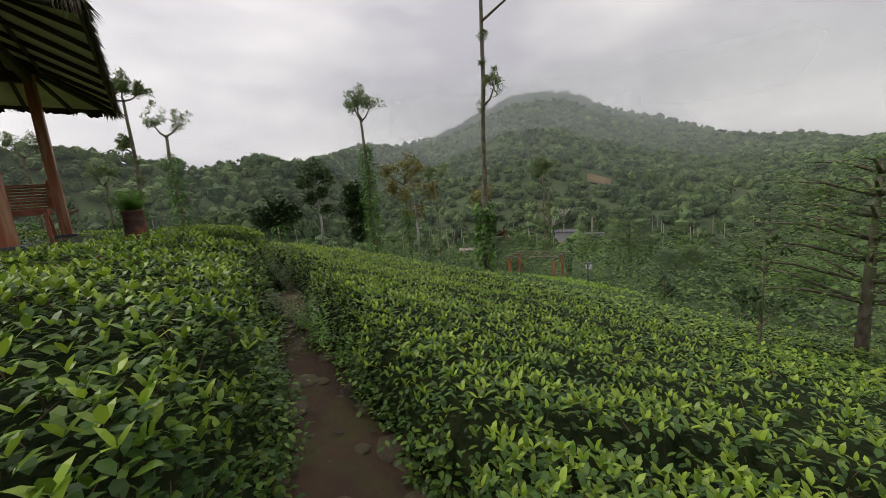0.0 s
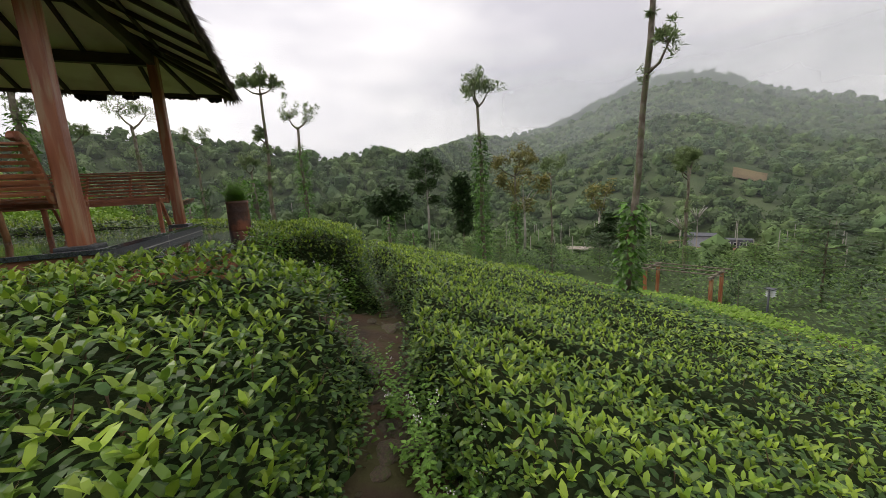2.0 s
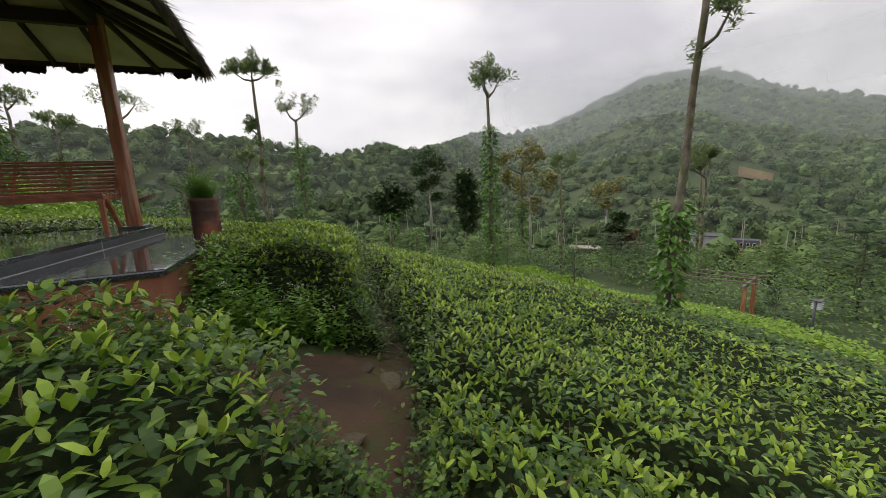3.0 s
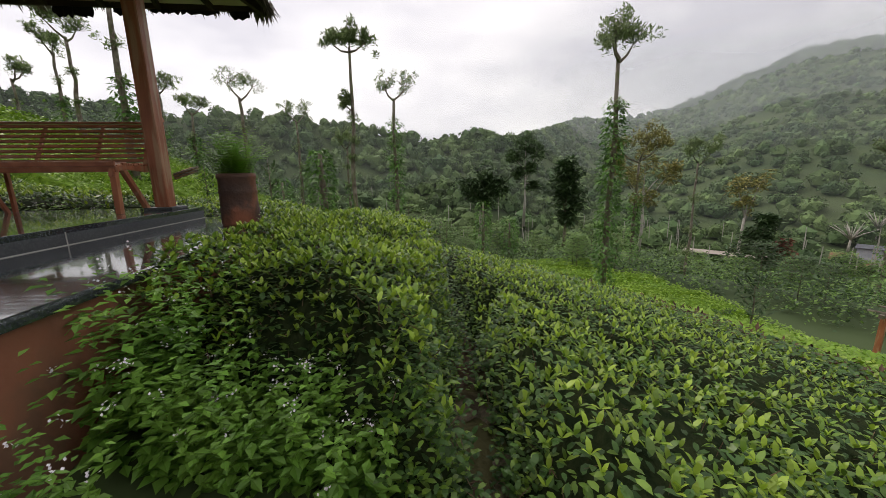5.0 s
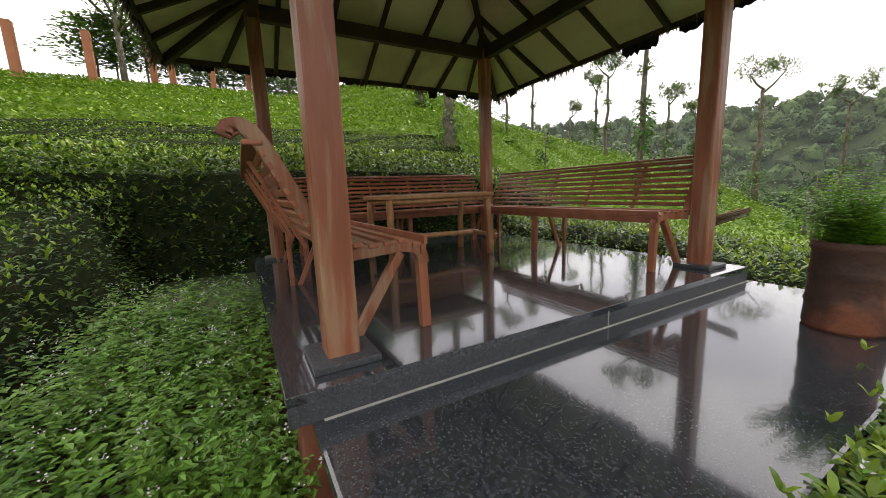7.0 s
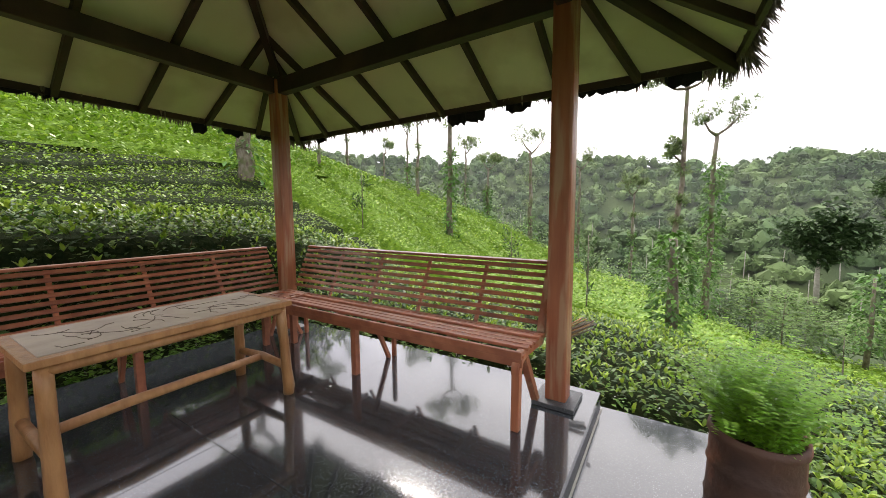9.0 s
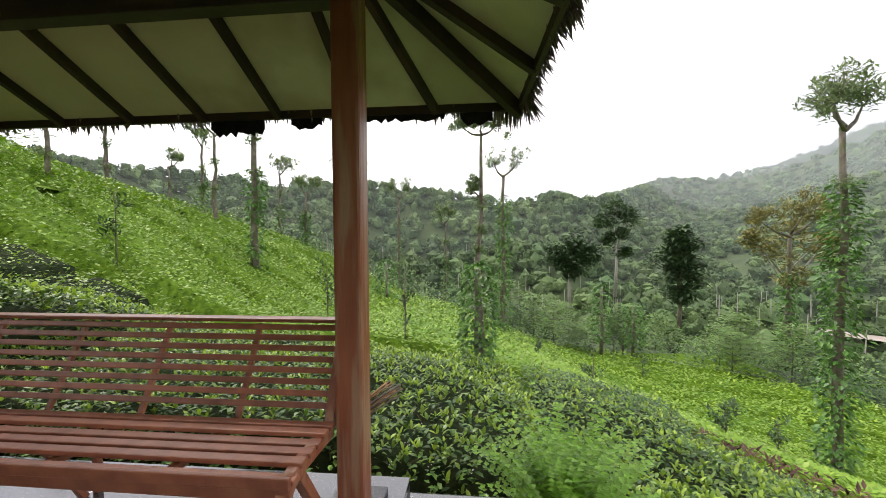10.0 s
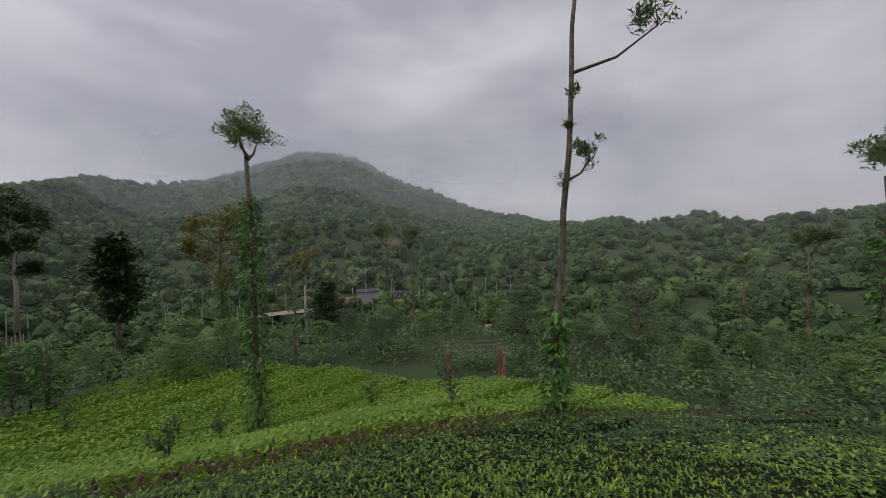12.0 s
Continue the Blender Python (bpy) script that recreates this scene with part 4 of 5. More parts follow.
def shade_tree(x, y, top, r, seed, limbs, tufts=(), vine=None, lean=(0, 0), label="", leaf=SILVER_LEAF, crown=0.5, size=0.15, count=420, vine_leaf=VINE, vine_size=0.16, base=None):
    """A lopped estate tree: a slender trunk, a few stub limbs with feathery crowns, tufts on the trunk and a climbing vine.
    limbs: (height, azimuth, rise, length, crown radius)."""
    r = 0.78 * r
    g = np.random.default_rng(seed)
    R = random.Random(seed)
    z0 = float(ground(x, y)) - 0.1 if base is None else base
    t = new("shade_tree")
    tagged(t, label or "slender lopped shade tree with feathery crown and climbing vine", "tree", "shade trees")
    t.location = (x, y, z0)
    H = top - z0
    pts = []
    for k in range(9):
        f = k / 8
        pts.append(Vector((lean[0] * f + R.uniform(-0.05, 0.05) * (0 < k), lean[1] * f + R.uniform(-0.05, 0.05) * (0 < k), H * f)))
    tube("trunk", pts, [r * (1.25 - 0.65 * k / 8) for k in range(9)], BARK, t, 9, rng=R, rough=0.12)

    def on(z):
        f = max(0.0, min(1.0, (z - z0) / H))
        return Vector((lean[0] * f, lean[1] * f, z - z0))

    for z, az, rise, ln, cr in limbs:
        p = on(z)
        a = radians(az)
        d = Vector((math.sin(a), math.cos(a), rise)).normalized()
        q = p + d * ln * 0.5 + Vector((R.uniform(-0.06, 0.06), R.uniform(-0.06, 0.06), -0.04))
        e = p + d * ln + Vector((0, 0, 0.12 * ln))
        tube("limb", [p, q, e], [r * 0.55, r * 0.42, r * 0.22], BARK, t, 6, rng=R, rough=0.1)
        for _ in range(5):
            d2 = Vector((R.uniform(-1, 1), R.uniform(-1, 1), R.uniform(0.2, 1.3))).normalized()
            tube("twig", [e, e + d2 * cr * 0.6, e + d2 * cr * 1.05 + Vector((0, 0, 0.05))], [r * 0.16, r * 0.1, r * 0.04], BARK, t, 4)
        # sprays of leaflets radiating from the limb's end
        k = count
        c = [np.array(e) * 0.9 + np.array(p) * 0.1 + g.normal(0, 0.42, 3) * cr * np.array([1, 1, 0.95]) + [0, 0, cr * 0.5] for _ in range(14)]
        foliage("crown", cloud(g, c, g.uniform(0.2, 0.42, 14) * cr, int(k * 1.5), 1.0), size, leaf, t, g, 0.36, (-0.2, 1.35))
    for z, cr in tufts:
        p = np.array(on(z))
        foliage("tuft", cloud(g, [p + g.normal(0, 0.25, 3) * cr for _ in range(5)], [cr * 0.5] * 5, int(count * 0.45), 0.8), size * 0.9, leaf, t, g, 0.32, (-0.4, 1.0))
    if vine:
        za, zb, vr, n = vine
        zz = g.uniform(za, zb, n)
        th = g.uniform(0, 6.28, n)
        rad = r + vr * g.uniform(0.15, 1.0, n) * (0.55 + 0.45 * np.sin(zz * 2.3 + seed) ** 2)
        ctr = np.array([on(z) for z in zz])
        pts = ctr + np.column_stack([np.cos(th) * rad, np.sin(th) * rad, np.zeros(n)])
        L = vine_size * g.uniform(0.6, 1.25, n)
        v, f = leaf_arrays(pts, th + g.normal(0, 0.5, n), g.uniform(-0.9, 0.1, n), L, L * 0.66, 0.15, 0.15)
        tagged(mesh_of("vine", v, f, [vine_leaf], t), "climbing pepper vine")
    return t


# the nearer lopped trees
shade_tree(9.75, 11.0, 4.05, 0.125, 1, [(3.94, 70, 0.9, 0.83, 0.68), (3.94, 250, 1.3, 0.66, 0.68), (4.05, 0, 2.0, 0.77, 0.66)], [(2.69, 0.44), (1.55, 0.42), (0.64, 0.33)], (-6.36, 2.69, 0.42, 2300), label="tall forked shade tree wrapped in pepper vine")
shade_tree(8.84, 1.98, 6.7, 0.085, 2, [(4.6, 178, 0.3, 1.6, 0.5), (6.5, 200, 1.2, 0.55, 0.5), (2.45, 178, 0.8, 0.6, 0.34)], [(4.2, 0.16), (3.6, 0.14), (2.5, 0.26)], (-3.1, -0.18, 0.26, 460), lean=(0, -0.65), label="very tall thin shade tree with large-leaved vine at its foot", vine_size=0.2, size=0.12, count=260)
shade_tree(0.7, 12.42, 4.6, 0.095, 3, [(4.5, 270, 0.3, 0.55, 0.36), (4.5, 80, 0.45, 0.55, 0.42), (4.6, 10, 1.2, 0.4, 0.42), (2.6, 280, 0.9, 0.35, 0.26)], [(2.4, 0.26), (1.6, 0.3), (1.0, 0.26)], None, lean=(0.1, 0), label="tall shade tree with flat feathery crown")
shade_tree(2.1, 20.24, 4.61, 0.16, 4, [(4.5, 75, 0.8, 1.0, 0.6), (4.5, 280, 1.2, 0.7, 0.62)], [(3.36, 0.5), (2.22, 0.5)], (-5.45, 3.36, 0.48, 1200), label="forked shade tree thick with climbing vine", vine_size=0.2)
shade_tree(-6.61, 21.79, 4.83, 0.15, 5, [(4.72, 60, 1.0, 0.99, 0.83), (4.83, 260, 1.2, 0.88, 0.77)], [(3.24, 0.44), (1.88, 0.55), (0.74, 0.55)], (-3.87, 1.08, 0.45, 500))
shade_tree(-4.4, 24.73, 4.01, 0.12, 6, [(3.89, 80, 1.0, 0.77, 0.61), (4.01, 270, 0.9, 0.77, 0.55)], [(2.42, 0.44), (1.05, 0.44), (-0.31, 0.44)], (-4.35, 1.16, 0.35, 350))
# farther ones down the valley side
shade_tree(22.48, 28.13, 1.45, 0.2, 7, [(1.22, 280, 0.5, 1.98, 1.32), (1.33, 90, 0.6, 2.2, 1.32), (1.45, 180, 1.2, 1.32, 1.32)], [(-0.14, 0.99), (-1.85, 0.77)], (-9.07, -1.28, 0.6, 700), label="lopped tree with yellowing crown and vine", leaf=YELLOW_LEAF, size=0.3, count=420, vine_size=0.3)
shade_tree(18.85, 17.65, 0.84, 0.09, 8, [(0.72, 90, 0.8, 0.77, 0.77), (0.84, 260, 0.9, 0.77, 0.66)], [(-1.1, 0.55), (-2.8, 0.5), (-4.17, 0.44)], None, size=0.2)
shade_tree(40.8, 22.87, 0.39, 0.2, 9, [(0.05, 60, 0.8, 1.87, 1.1), (0.27, 280, 0.7, 1.87, 1.1)], [(-2.57, 0.77), (-4.84, 0.77)], (-11.5, -5.41, 0.6, 300), size=0.32, vine_size=0.3)
shade_tree(26.65, 13.08, 0.88, 0.12, 10, [(0.42, 70, 1.0, 1.32, 0.61), (0.08, 260, 0.6, 1.1, 0.66), (0.76, 20, 1.4, 0.77, 0.55)], [(-1.96, 0.55), (-3.33, 0.55)], (-9.3, -6.97, 0.9, 420), size=0.2, vine_size=0.22)
shade_tree(23.07, -12.09, 3.64, 0.2, 11, [(3.41, 120, 0.7, 1.43, 0.99), (3.41, 300, 0.7, 1.43, 0.99)], [(1.59, 0.66)], (-7.11, 0.91, 0.7, 900), label="dark forked shade tree swathed in vine", size=0.25, vine_size=0.3)
shade_tree(27.79, -11.7, -0.19, 0.15, 12, [(-0.42, 90, 0.8, 1.1, 0.77), (-0.3, 270, 0.8, 1.1, 0.77)], [(-2.01, 0.66), (-3.72, 0.55)], None, size=0.25)
shade_tree(30.72, -2.7, -2.8, 0.18, 13, [(-3.03, 90, 0.8, 1.1, 0.88), (-2.91, 270, 0.8, 1.1, 0.88)], [(-4.28, 0.66)], (-9.8, -4.28, 0.6, 500), size=0.25, vine_size=0.3)
shade_tree(31.66, -10.01, -2.01, 0.14, 14, [(-2.24, 90, 0.8, 0.99, 0.88)], [(-4.17, 0.66), (-5.88, 0.55)], None, size=0.25)
# along the hillside behind the pavilion
for k, (x, y, top, r, vn) in enumerate(((-10.38, 6.73, 5.85, 0.26, 200), (-13.56, 12.03, 5.6, 0.10, 0), (-18.37, 18.33, 7.72, 0.13, 0), (-15.77, 21.67, 7.05, 0.12, 260), (-11.6, 17.25, 6.37, 0.11, 0), (-6.75, 12.74, 6.12, 0.14, 380),
                                         (-9.93, 22.87, 4.24, 0.13, 320), (-13.03, 25.43, 5.97, 0.12, 260), (-21.45, 25.57, 6.63, 0.14, 260), (-20.17, 12.86, 8.11, 0.13, 0), (-26.19, 15.83, 9.39, 0.16, 200), (-1.39, 25.57, 2.43, 0.11, 200), (-17.72, 9.24, 8.19, 0.15, 260))):
    g0 = float(ground(x, y))
    shade_tree(x, y, top, r, 40 + k, [(top - 0.1, 60 + 40 * k, 0.9, 0.8, 0.55), (top - 0.2, 240 + 30 * k, 0.9, 0.8, 0.6)], [(top - 1.4, 0.35), (top - 2.6, 0.3)], (g0, g0 + (top - g0) * 0.62, 0.22 if k else 0.5, vn) if vn else None, size=0.2, count=300, vine_size=0.2)


def vine_bush(x, y, z0, h, r, seed, n=900, size=0.2, label="stump bushed over with broad-leaved pepper vine"):
    g = np.random.default_rng(seed)
    t = new("vine_bush")
    tagged(t, label, "bush", "vine-covered stumps")
    t.location = (x, y, z0)
    tube("trunk", [(0, 0, 0), (0.03, 0, h * 0.4), (0, 0.02, h * 0.95)], [0.1, 0.09, 0.05], BARK, t, 8)
    zz = g.uniform(0.18, 1, n)
    rad = r * np.sqrt(np.clip(1.02 - (zz * 2 - 1.15) ** 2, 0.02, 1)) * g.uniform(0.35, 1.0, n) ** 0.4
    th = g.uniform(0, 6.28, n)
    L = size * g.uniform(0.6, 1.2, n)
    v, f = leaf_arrays(np.column_stack([np.cos(th) * rad, np.sin(th) * rad, zz * h]), th + g.normal(0, 0.5, n), g.uniform(-0.9, 0.2, n), L, L * 0.66, 0.15, 0.15)
    mesh_of("vine", v, f, [VINE], t)
    return t


vine_bush(0.65, 7.31, -1.25, 2.2, 0.31, 1, 950, 0.11)
vine_bush(9.42, 21.94, -5.38, 2.96, 0.6, 2, 500, 0.2, "conical vine-covered stump at the field's edge")
vine_bush(7.49, 21.32, -5.09, 3.88, 0.55, 3, 500, 0.2, "tall vine-covered stump at the field's edge")
vine_bush(26.46, 12.81, -9.14, 2.17, 0.9, 4, 420, 0.2)
vine_bush(-3.68, 18.32, -3.51, 3.88, 0.55, 6, 420, 0.2)


def sapling(x, y, h, seed, n=150, spread=0.22, size=0.13):
    g = np.random.default_rng(seed)
    R = random.Random(seed)
    t = new("sapling")
    tagged(t, "young dark-leaved sapling standing above the tea", "sapling", "saplings in the tea")
    t.location = (x, y, float(ground(x, y)))
    tips = []
    tube("stem", [(0, 0, 0), (0.02, 0, h * 0.6), (0, 0.02, h)], [0.02, 0.014, 0.005], BARK, t, 5)
    for _ in range(7):
        z, a = R.uniform(0.35, 0.85) * h, R.uniform(0, 6.28)
        e = (math.cos(a) * spread, math.sin(a) * spread, z + spread * 1.1)
        tube("branch", [(0, 0, z), e], [0.008, 0.003], BARK, t, 4)
        tips += [np.array(e), np.array(e) * [0.5, 0.5, 0.93]]
    foliage("leaves", cloud(g, tips, [spread * 0.55] * len(tips), n, 1.2), size, DARK_LEAF if seed % 2 else MID_LEAF, t, g, 0.34, (0.1, 1.2))
    return t


for k, (x, y, h) in enumerate(((3.65, 10.73, 1.75), (8.78, 11.51, 1.5), (12.3, 8.42, 1.35), (-3.06, 9.78, 1.9), (-7.25, 8.42, 2.0), (3.14, 15.75, 1.5), (8.21, 18.11, 1.5), (8.29, 4.0, 1.5), (7.75, -4.75, 2.1), (11.68, -2.0, 1.6), (-0.81, 8.28, 2.0), (15.5, 3.31, 1.5), (5.33, 8.34, 1.2))):
    sapling(x, y, h, 100 + k, 330 if k == 8 else 170, 0.3 if k == 8 else 0.2)


def broad_tree(x, y, z0, trunk, clumps, leaf, mat, n, seed, label, bark=BARK, r=0.3, narrow=0.5):
    """A spreading tree: trunk, limbs to each clump, and a crown of many leaves. clumps: (dx, dy, z, radius), heights above z0."""
    g = np.random.default_rng(seed)
    R = random.Random(seed)
    t = new("tree")
    tagged(t, label, "tree")
    t.location = (x, y, z0)
    t.scale = (1.15, 1.15, 1.15)
    tube("trunk", [(0, 0, 0), (R.uniform(-0.2, 0.2), 0, trunk * 0.5), (0, 0, trunk)], [r, r * 0.75, r * 0.55], bark, t, 9, rng=R, rough=0.1)
    for dx, dy, z, _ in clumps:
        s = Vector((0, 0, trunk * R.uniform(0.7, 1.0)))
        e = Vector((dx, dy, z))
        tube("limb", [s, s.lerp(e, 0.5) + Vector((0, 0, 0.2)), e], [r * 0.45, r * 0.28, r * 0.1], bark, t, 5)
    c, rad = [], []
    for dx, dy, z, rr_ in clumps:
        for _ in range(9):
            d = g.normal(size=3)
            d /= np.linalg.norm(d)
            c.append(np.array([dx, dy, z]) + d * rr_ * g.uniform(0.3, 0.8))
            rad.append(rr_ * g.uniform(0.38, 0.62))
    foliage("crown", cloud(g, c, rad, n, 0.8), leaf, mat, t, g, narrow, (-0.7, 0.8))
    return t


R = random.Random(17)
broad_tree(15.78, 59.87, -9.96, 6.5, [(-1.6, 0, 7.2, 2.1), (0.2, 0.5, 8.8, 2.2), (1.9, 0, 8.0, 2.0), (2.9, 0.5, 7.0, 1.6), (-0.6, -1, 6.6, 2.0), (1.1, -1, 6.4, 1.8), (0.2, 0, 5.0, 1.5)], 0.66, DARK_LEAF, 3800, 51, "round-crowned dark green tree with pale trunk", PALE_BARK, 0.25)
broad_tree(29.16, 76.84, -10.9, 11.0, [(-2.2, 0, 13, 2.0), (0, 0, 16, 2.2), (2.2, 0, 14, 2.1), (0.5, 0, 11, 1.9), (-1.5, 0, 10, 1.5), (1.5, 0, 8, 1.4)], 0.66, MID_LEAF, 2800, 52, "tall airy grey-green tree in the valley", PALE_BARK, 0.3)
broad_tree(22.11, 40.86, -8.28, 4.0, [(0, 0, 8.4, 1.0), (0.2, 0, 7.2, 1.5), (-0.6, 0.2, 6.0, 1.8), (0.8, 0, 5.8, 1.8), (0, -0.6, 4.6, 1.9), (0.3, 0, 2.8, 1.0)], 0.56, DARK_LEAF, 3600, 53, "dense conical dark evergreen tree", BARK, 0.2)
broad_tree(32.96, 26.05, -11.28, 4.0, [(0, 0, 6.6, 0.7), (0, 0, 5.6, 1.1), (-0.4, 0, 4.4, 1.6), (0.5, 0, 3.6, 1.8), (0, -0.5, 2.6, 2.0)], 0.42, DARK_LEAF, 2600, 54, "dark conical tree beside the layered trees", BARK, 0.15)
RED_LEAF = material("reddish_leaf", (0.12, 0.03, 0.02), 0.6, (0.18, 0.06, 0.03), 2, 0, island=0.3, subsurface=0.2)
broad_tree(34.54, 25.91, -11.24, 3.0, [(0, 0, 4.6, 0.8), (0.3, 0, 3.4, 1.0), (-0.2, 0, 2.2, 0.9)], 0.32, RED_LEAF, 900, 55, 'small tree with dull red leaves', BARK, 0.1)
broad_tree(28.42, 35.7, -9.44, 7.0, [(-1.8, 0, 8.0, 1.3), (0, 0, 9.6, 1.4), (1.8, 0, 8.4, 1.4), (0.4, 0, 6.4, 1.2), (3.0, 0, 9.0, 1.0), (-2.8, 0, 9.2, 0.9)], 0.42, YELLOW_LEAF, 1300, 56, "thinly leaved yellowing tree with pale stems", PALE_BARK, 0.18)
broad_tree(41.43, 35.98, -13.07, 8.0, [(-1.4, 0, 10.4, 1.3), (1.2, 0, 10.8, 1.4), (0, 0, 8.6, 1.2)], 0.42, YELLOW_LEAF, 700, 57, "thinly leaved pale tree in the valley", PALE_BARK, 0.18)
broad_tree(-23.97, -4.85, float(ground(-23.97, -4.85)), 3.4, [(-1.8, 0, 5.2, 1.0), (0.2, 0.8, 6.0, 1.1), (1.9, 1.4, 5.0, 1.0), (0.3, -2.2, 5.0, 1.1), (0.5, 2.6, 4.6, 0.9), (0, -0.6, 4.3, 1.0)], 0.22, SILVER_LEAF, 8000, 58, 'spreading fine-leaved tree on the tea hill', BARK, 0.15, 0.3)
broad_tree(-30.23, 4.03, float(ground(-30.23, 4.03)), 3.0, [(-1.5, 0, 5.0, 1.3), (1.0, 0.6, 6.0, 1.3), (0.4, -1.8, 4.6, 1.2)], 0.2, MID_LEAF, 1600, 59, 'small spreading tree by the hilltop pillars', BARK, 0.15, 0.35)
broad_tree(-33.3, 10.84, float(ground(-33.3, 10.84)), 3.0, [(-1.5, 0, 4.6, 1.5), (1.4, 0.6, 5.4, 1.5), (0.4, -1.8, 4.2, 1.4)], 0.22, DARK_LEAF, 1600, 60, "dark rounded tree on the hilltop", BARK, 0.15, 0.4)
# leafless pale trees by the far house
for k, (x, y, h) in enumerate(((135.75, 91.27, 10.3), (148.0, 93.65, 11.4))):
    t = new("bare_tree")
    tagged(t, "leafless pale-barked tree by the far house", "tree", "leafless trees")
    z0 = float(ground(x, y))
    t.location = (x, y, z0)
    tube("trunk", [(0, 0, 0), (0.2, 0, h * 0.35)], [0.4, 0.3], PALE_BARK, t, 6)
    for m in range(14):
        a = m * 2.4
        d = Vector((math.cos(a), math.sin(a), R.uniform(0.6, 2.2))).normalized()
        p = Vector((0.2, 0, h * R.uniform(0.3, 0.36)))
        e = p + d * h * R.uniform(0.45, 0.65)
        tube("limb", [p, p.lerp(e, 0.5) + Vector((0, 0, 0.4)), e], [0.2, 0.13, 0.05], PALE_BARK, t, 4)


def layered_tree(seed, h, spread, tiers, n, size, mat, label):
    """A young tree whose branches lie in flat feathery tiers."""
    g = np.random.default_rng(seed)
    R = random.Random(seed)
    t = new("layered_tree")
    tagged(t, label, "tree", "layered trees on the valley side")
    tube("trunk", [(0, 0, 0), (R.uniform(-0.1, 0.1), 0, h * 0.5), (0, 0, h)], [0.09, 0.07, 0.02], BARK, t, 6)
    P = []
    for k in range(tiers):
        f = (k + 1) / tiers
        z = h * (0.35 + 0.65 * f)
        s = spread * (1.05 - 0.62 * f)
        for m in range(5):
            a = k * 1.1 + m * 1.257 + R.uniform(-0.3, 0.3)
            ln = s * R.uniform(0.7, 1.1)
            e = Vector((math.cos(a) * ln, math.sin(a) * ln, z + 0.16 * ln))
            tube("branch", [(0, 0, z - 0.1), Vector((0, 0, z)).lerp(e, 0.5) + Vector((0, 0, 0.04)), e], [0.03, 0.02, 0.006], BARK, t, 4)
            q = n // (tiers * 5)
            u = g.uniform(0.25, 1.05, q)
            w = g.normal(0, 0.24, q) * ln
            P.append(np.column_stack([math.cos(a) * ln * u - math.sin(a) * w, math.sin(a) * ln * u + math.cos(a) * w, z + 0.16 * ln * u + g.normal(0, 0.11, q)]))
    P = np.concatenate(P)
    L = size * g.uniform(0.6, 1.3, len(P))
    v, f = lozenge_leaves(P, g.uniform(0, 6.28, len(P)), g.uniform(-0.25, 0.35, len(P)), L, L * 0.45)
    mesh_of("leaves", v, f, [mat], t)
    return t


protos = [layered_tree(70 + k, 6.0 + 0.7 * k, 3.4 + 0.3 * k, 6, 1250, 0.5, FERN_LEAF if k != 1 else MID_LEAF, "young tree with flat feathery tiers of leaves") for k in range(3)]
spots = []
for k in range(84):
    az = 4 + 124 * ((k * 0.618) % 1.0) + R.uniform(-2, 2)
    d = R.choice((24, 26, 29, 33, 38, 46, 54)) + R.uniform(-2, 2) - 7 * float(smooth01(az, 60, 105))
    if -6 < az - 46 < 6 and d < 34:
        d += 8
    spots.append((1.1 + d * math.sin(radians(az)), 1.2 + d * math.cos(radians(az)), R.uniform(0, 360), R.uniform(0.42, 0.78) * (0.8 if az > 80 else 1.0)))
used = set()
for k, (x, y, turn, sc) in enumerate(spots):
    m = pose(x, y, float(ground(x, y)) - 0.1, 0, 0, turn) @ Matrix.Diagonal((sc, sc, sc, 1))
    if k < 3:
        protos[k].matrix_basis = m
    else:
        copy_thing(protos[k % 3], m)
for az, d, sc in ((69.5, 64, 0.8), (74.5, 62, 0.62), (81.0, 66, 0.85)):
    x, y = 1.1 + d * math.sin(radians(az)), 1.2 + d * math.cos(radians(az))
    copy_thing(protos[d % 3], pose(x, y, float(ground(x, y)) - 0.1, 0, 0, d * 7) @ Matrix.Diagonal((sc, sc, sc, 1)))
hg = random.Random(77)
for k in range(22):
    x, y = hg.uniform(-37, -27), -7 + 27 * ((k * 0.618) % 1.0)
    sc = hg.uniform(1.0, 1.5)
    copy_thing(protos[k % 3], pose(x, y, float(ground(x, y)) - 0.1, 0, 0, hg.uniform(0, 360)) @ Matrix.Diagonal((sc, sc, sc * 0.9, 1)))
big = layered_tree(90, 3.6, 2.1, 7, 5200, 0.11, FERN_LEAF, "spreading dark tree with flat feathery tiers above the tea slope")
big.matrix_basis = pose(9.8, -5.6, float(ground(9.8, -5.6)))
big2 = layered_tree(91, 4.2, 2.8, 6, 2600, 0.17, MID_LEAF, "smaller tiered tree below the tea slope")
big2.matrix_basis = pose(23.0, -2.0, float(ground(23.0, -2.0)) - 0.4)

# ---- forest on the hills ----
fr = np.random.default_rng(33)
bm = bmesh.new()
bmesh.ops.create_icosphere(bm, subdivisions=2, radius=1.0)
ico_v = np.array([v.co[:] for v in bm.verts])
ico_f = np.array([[v.index for v in f.verts] for f in bm.faces])
bm.free()
bm = bmesh.new()
bmesh.ops.create_icosphere(bm, subdivisions=1, radius=1.08)
low_v = np.array([v.co[:] for v in bm.verts])
low_f = np.array([[v.index for v in f.verts] for f in bm.faces])
bm.free()


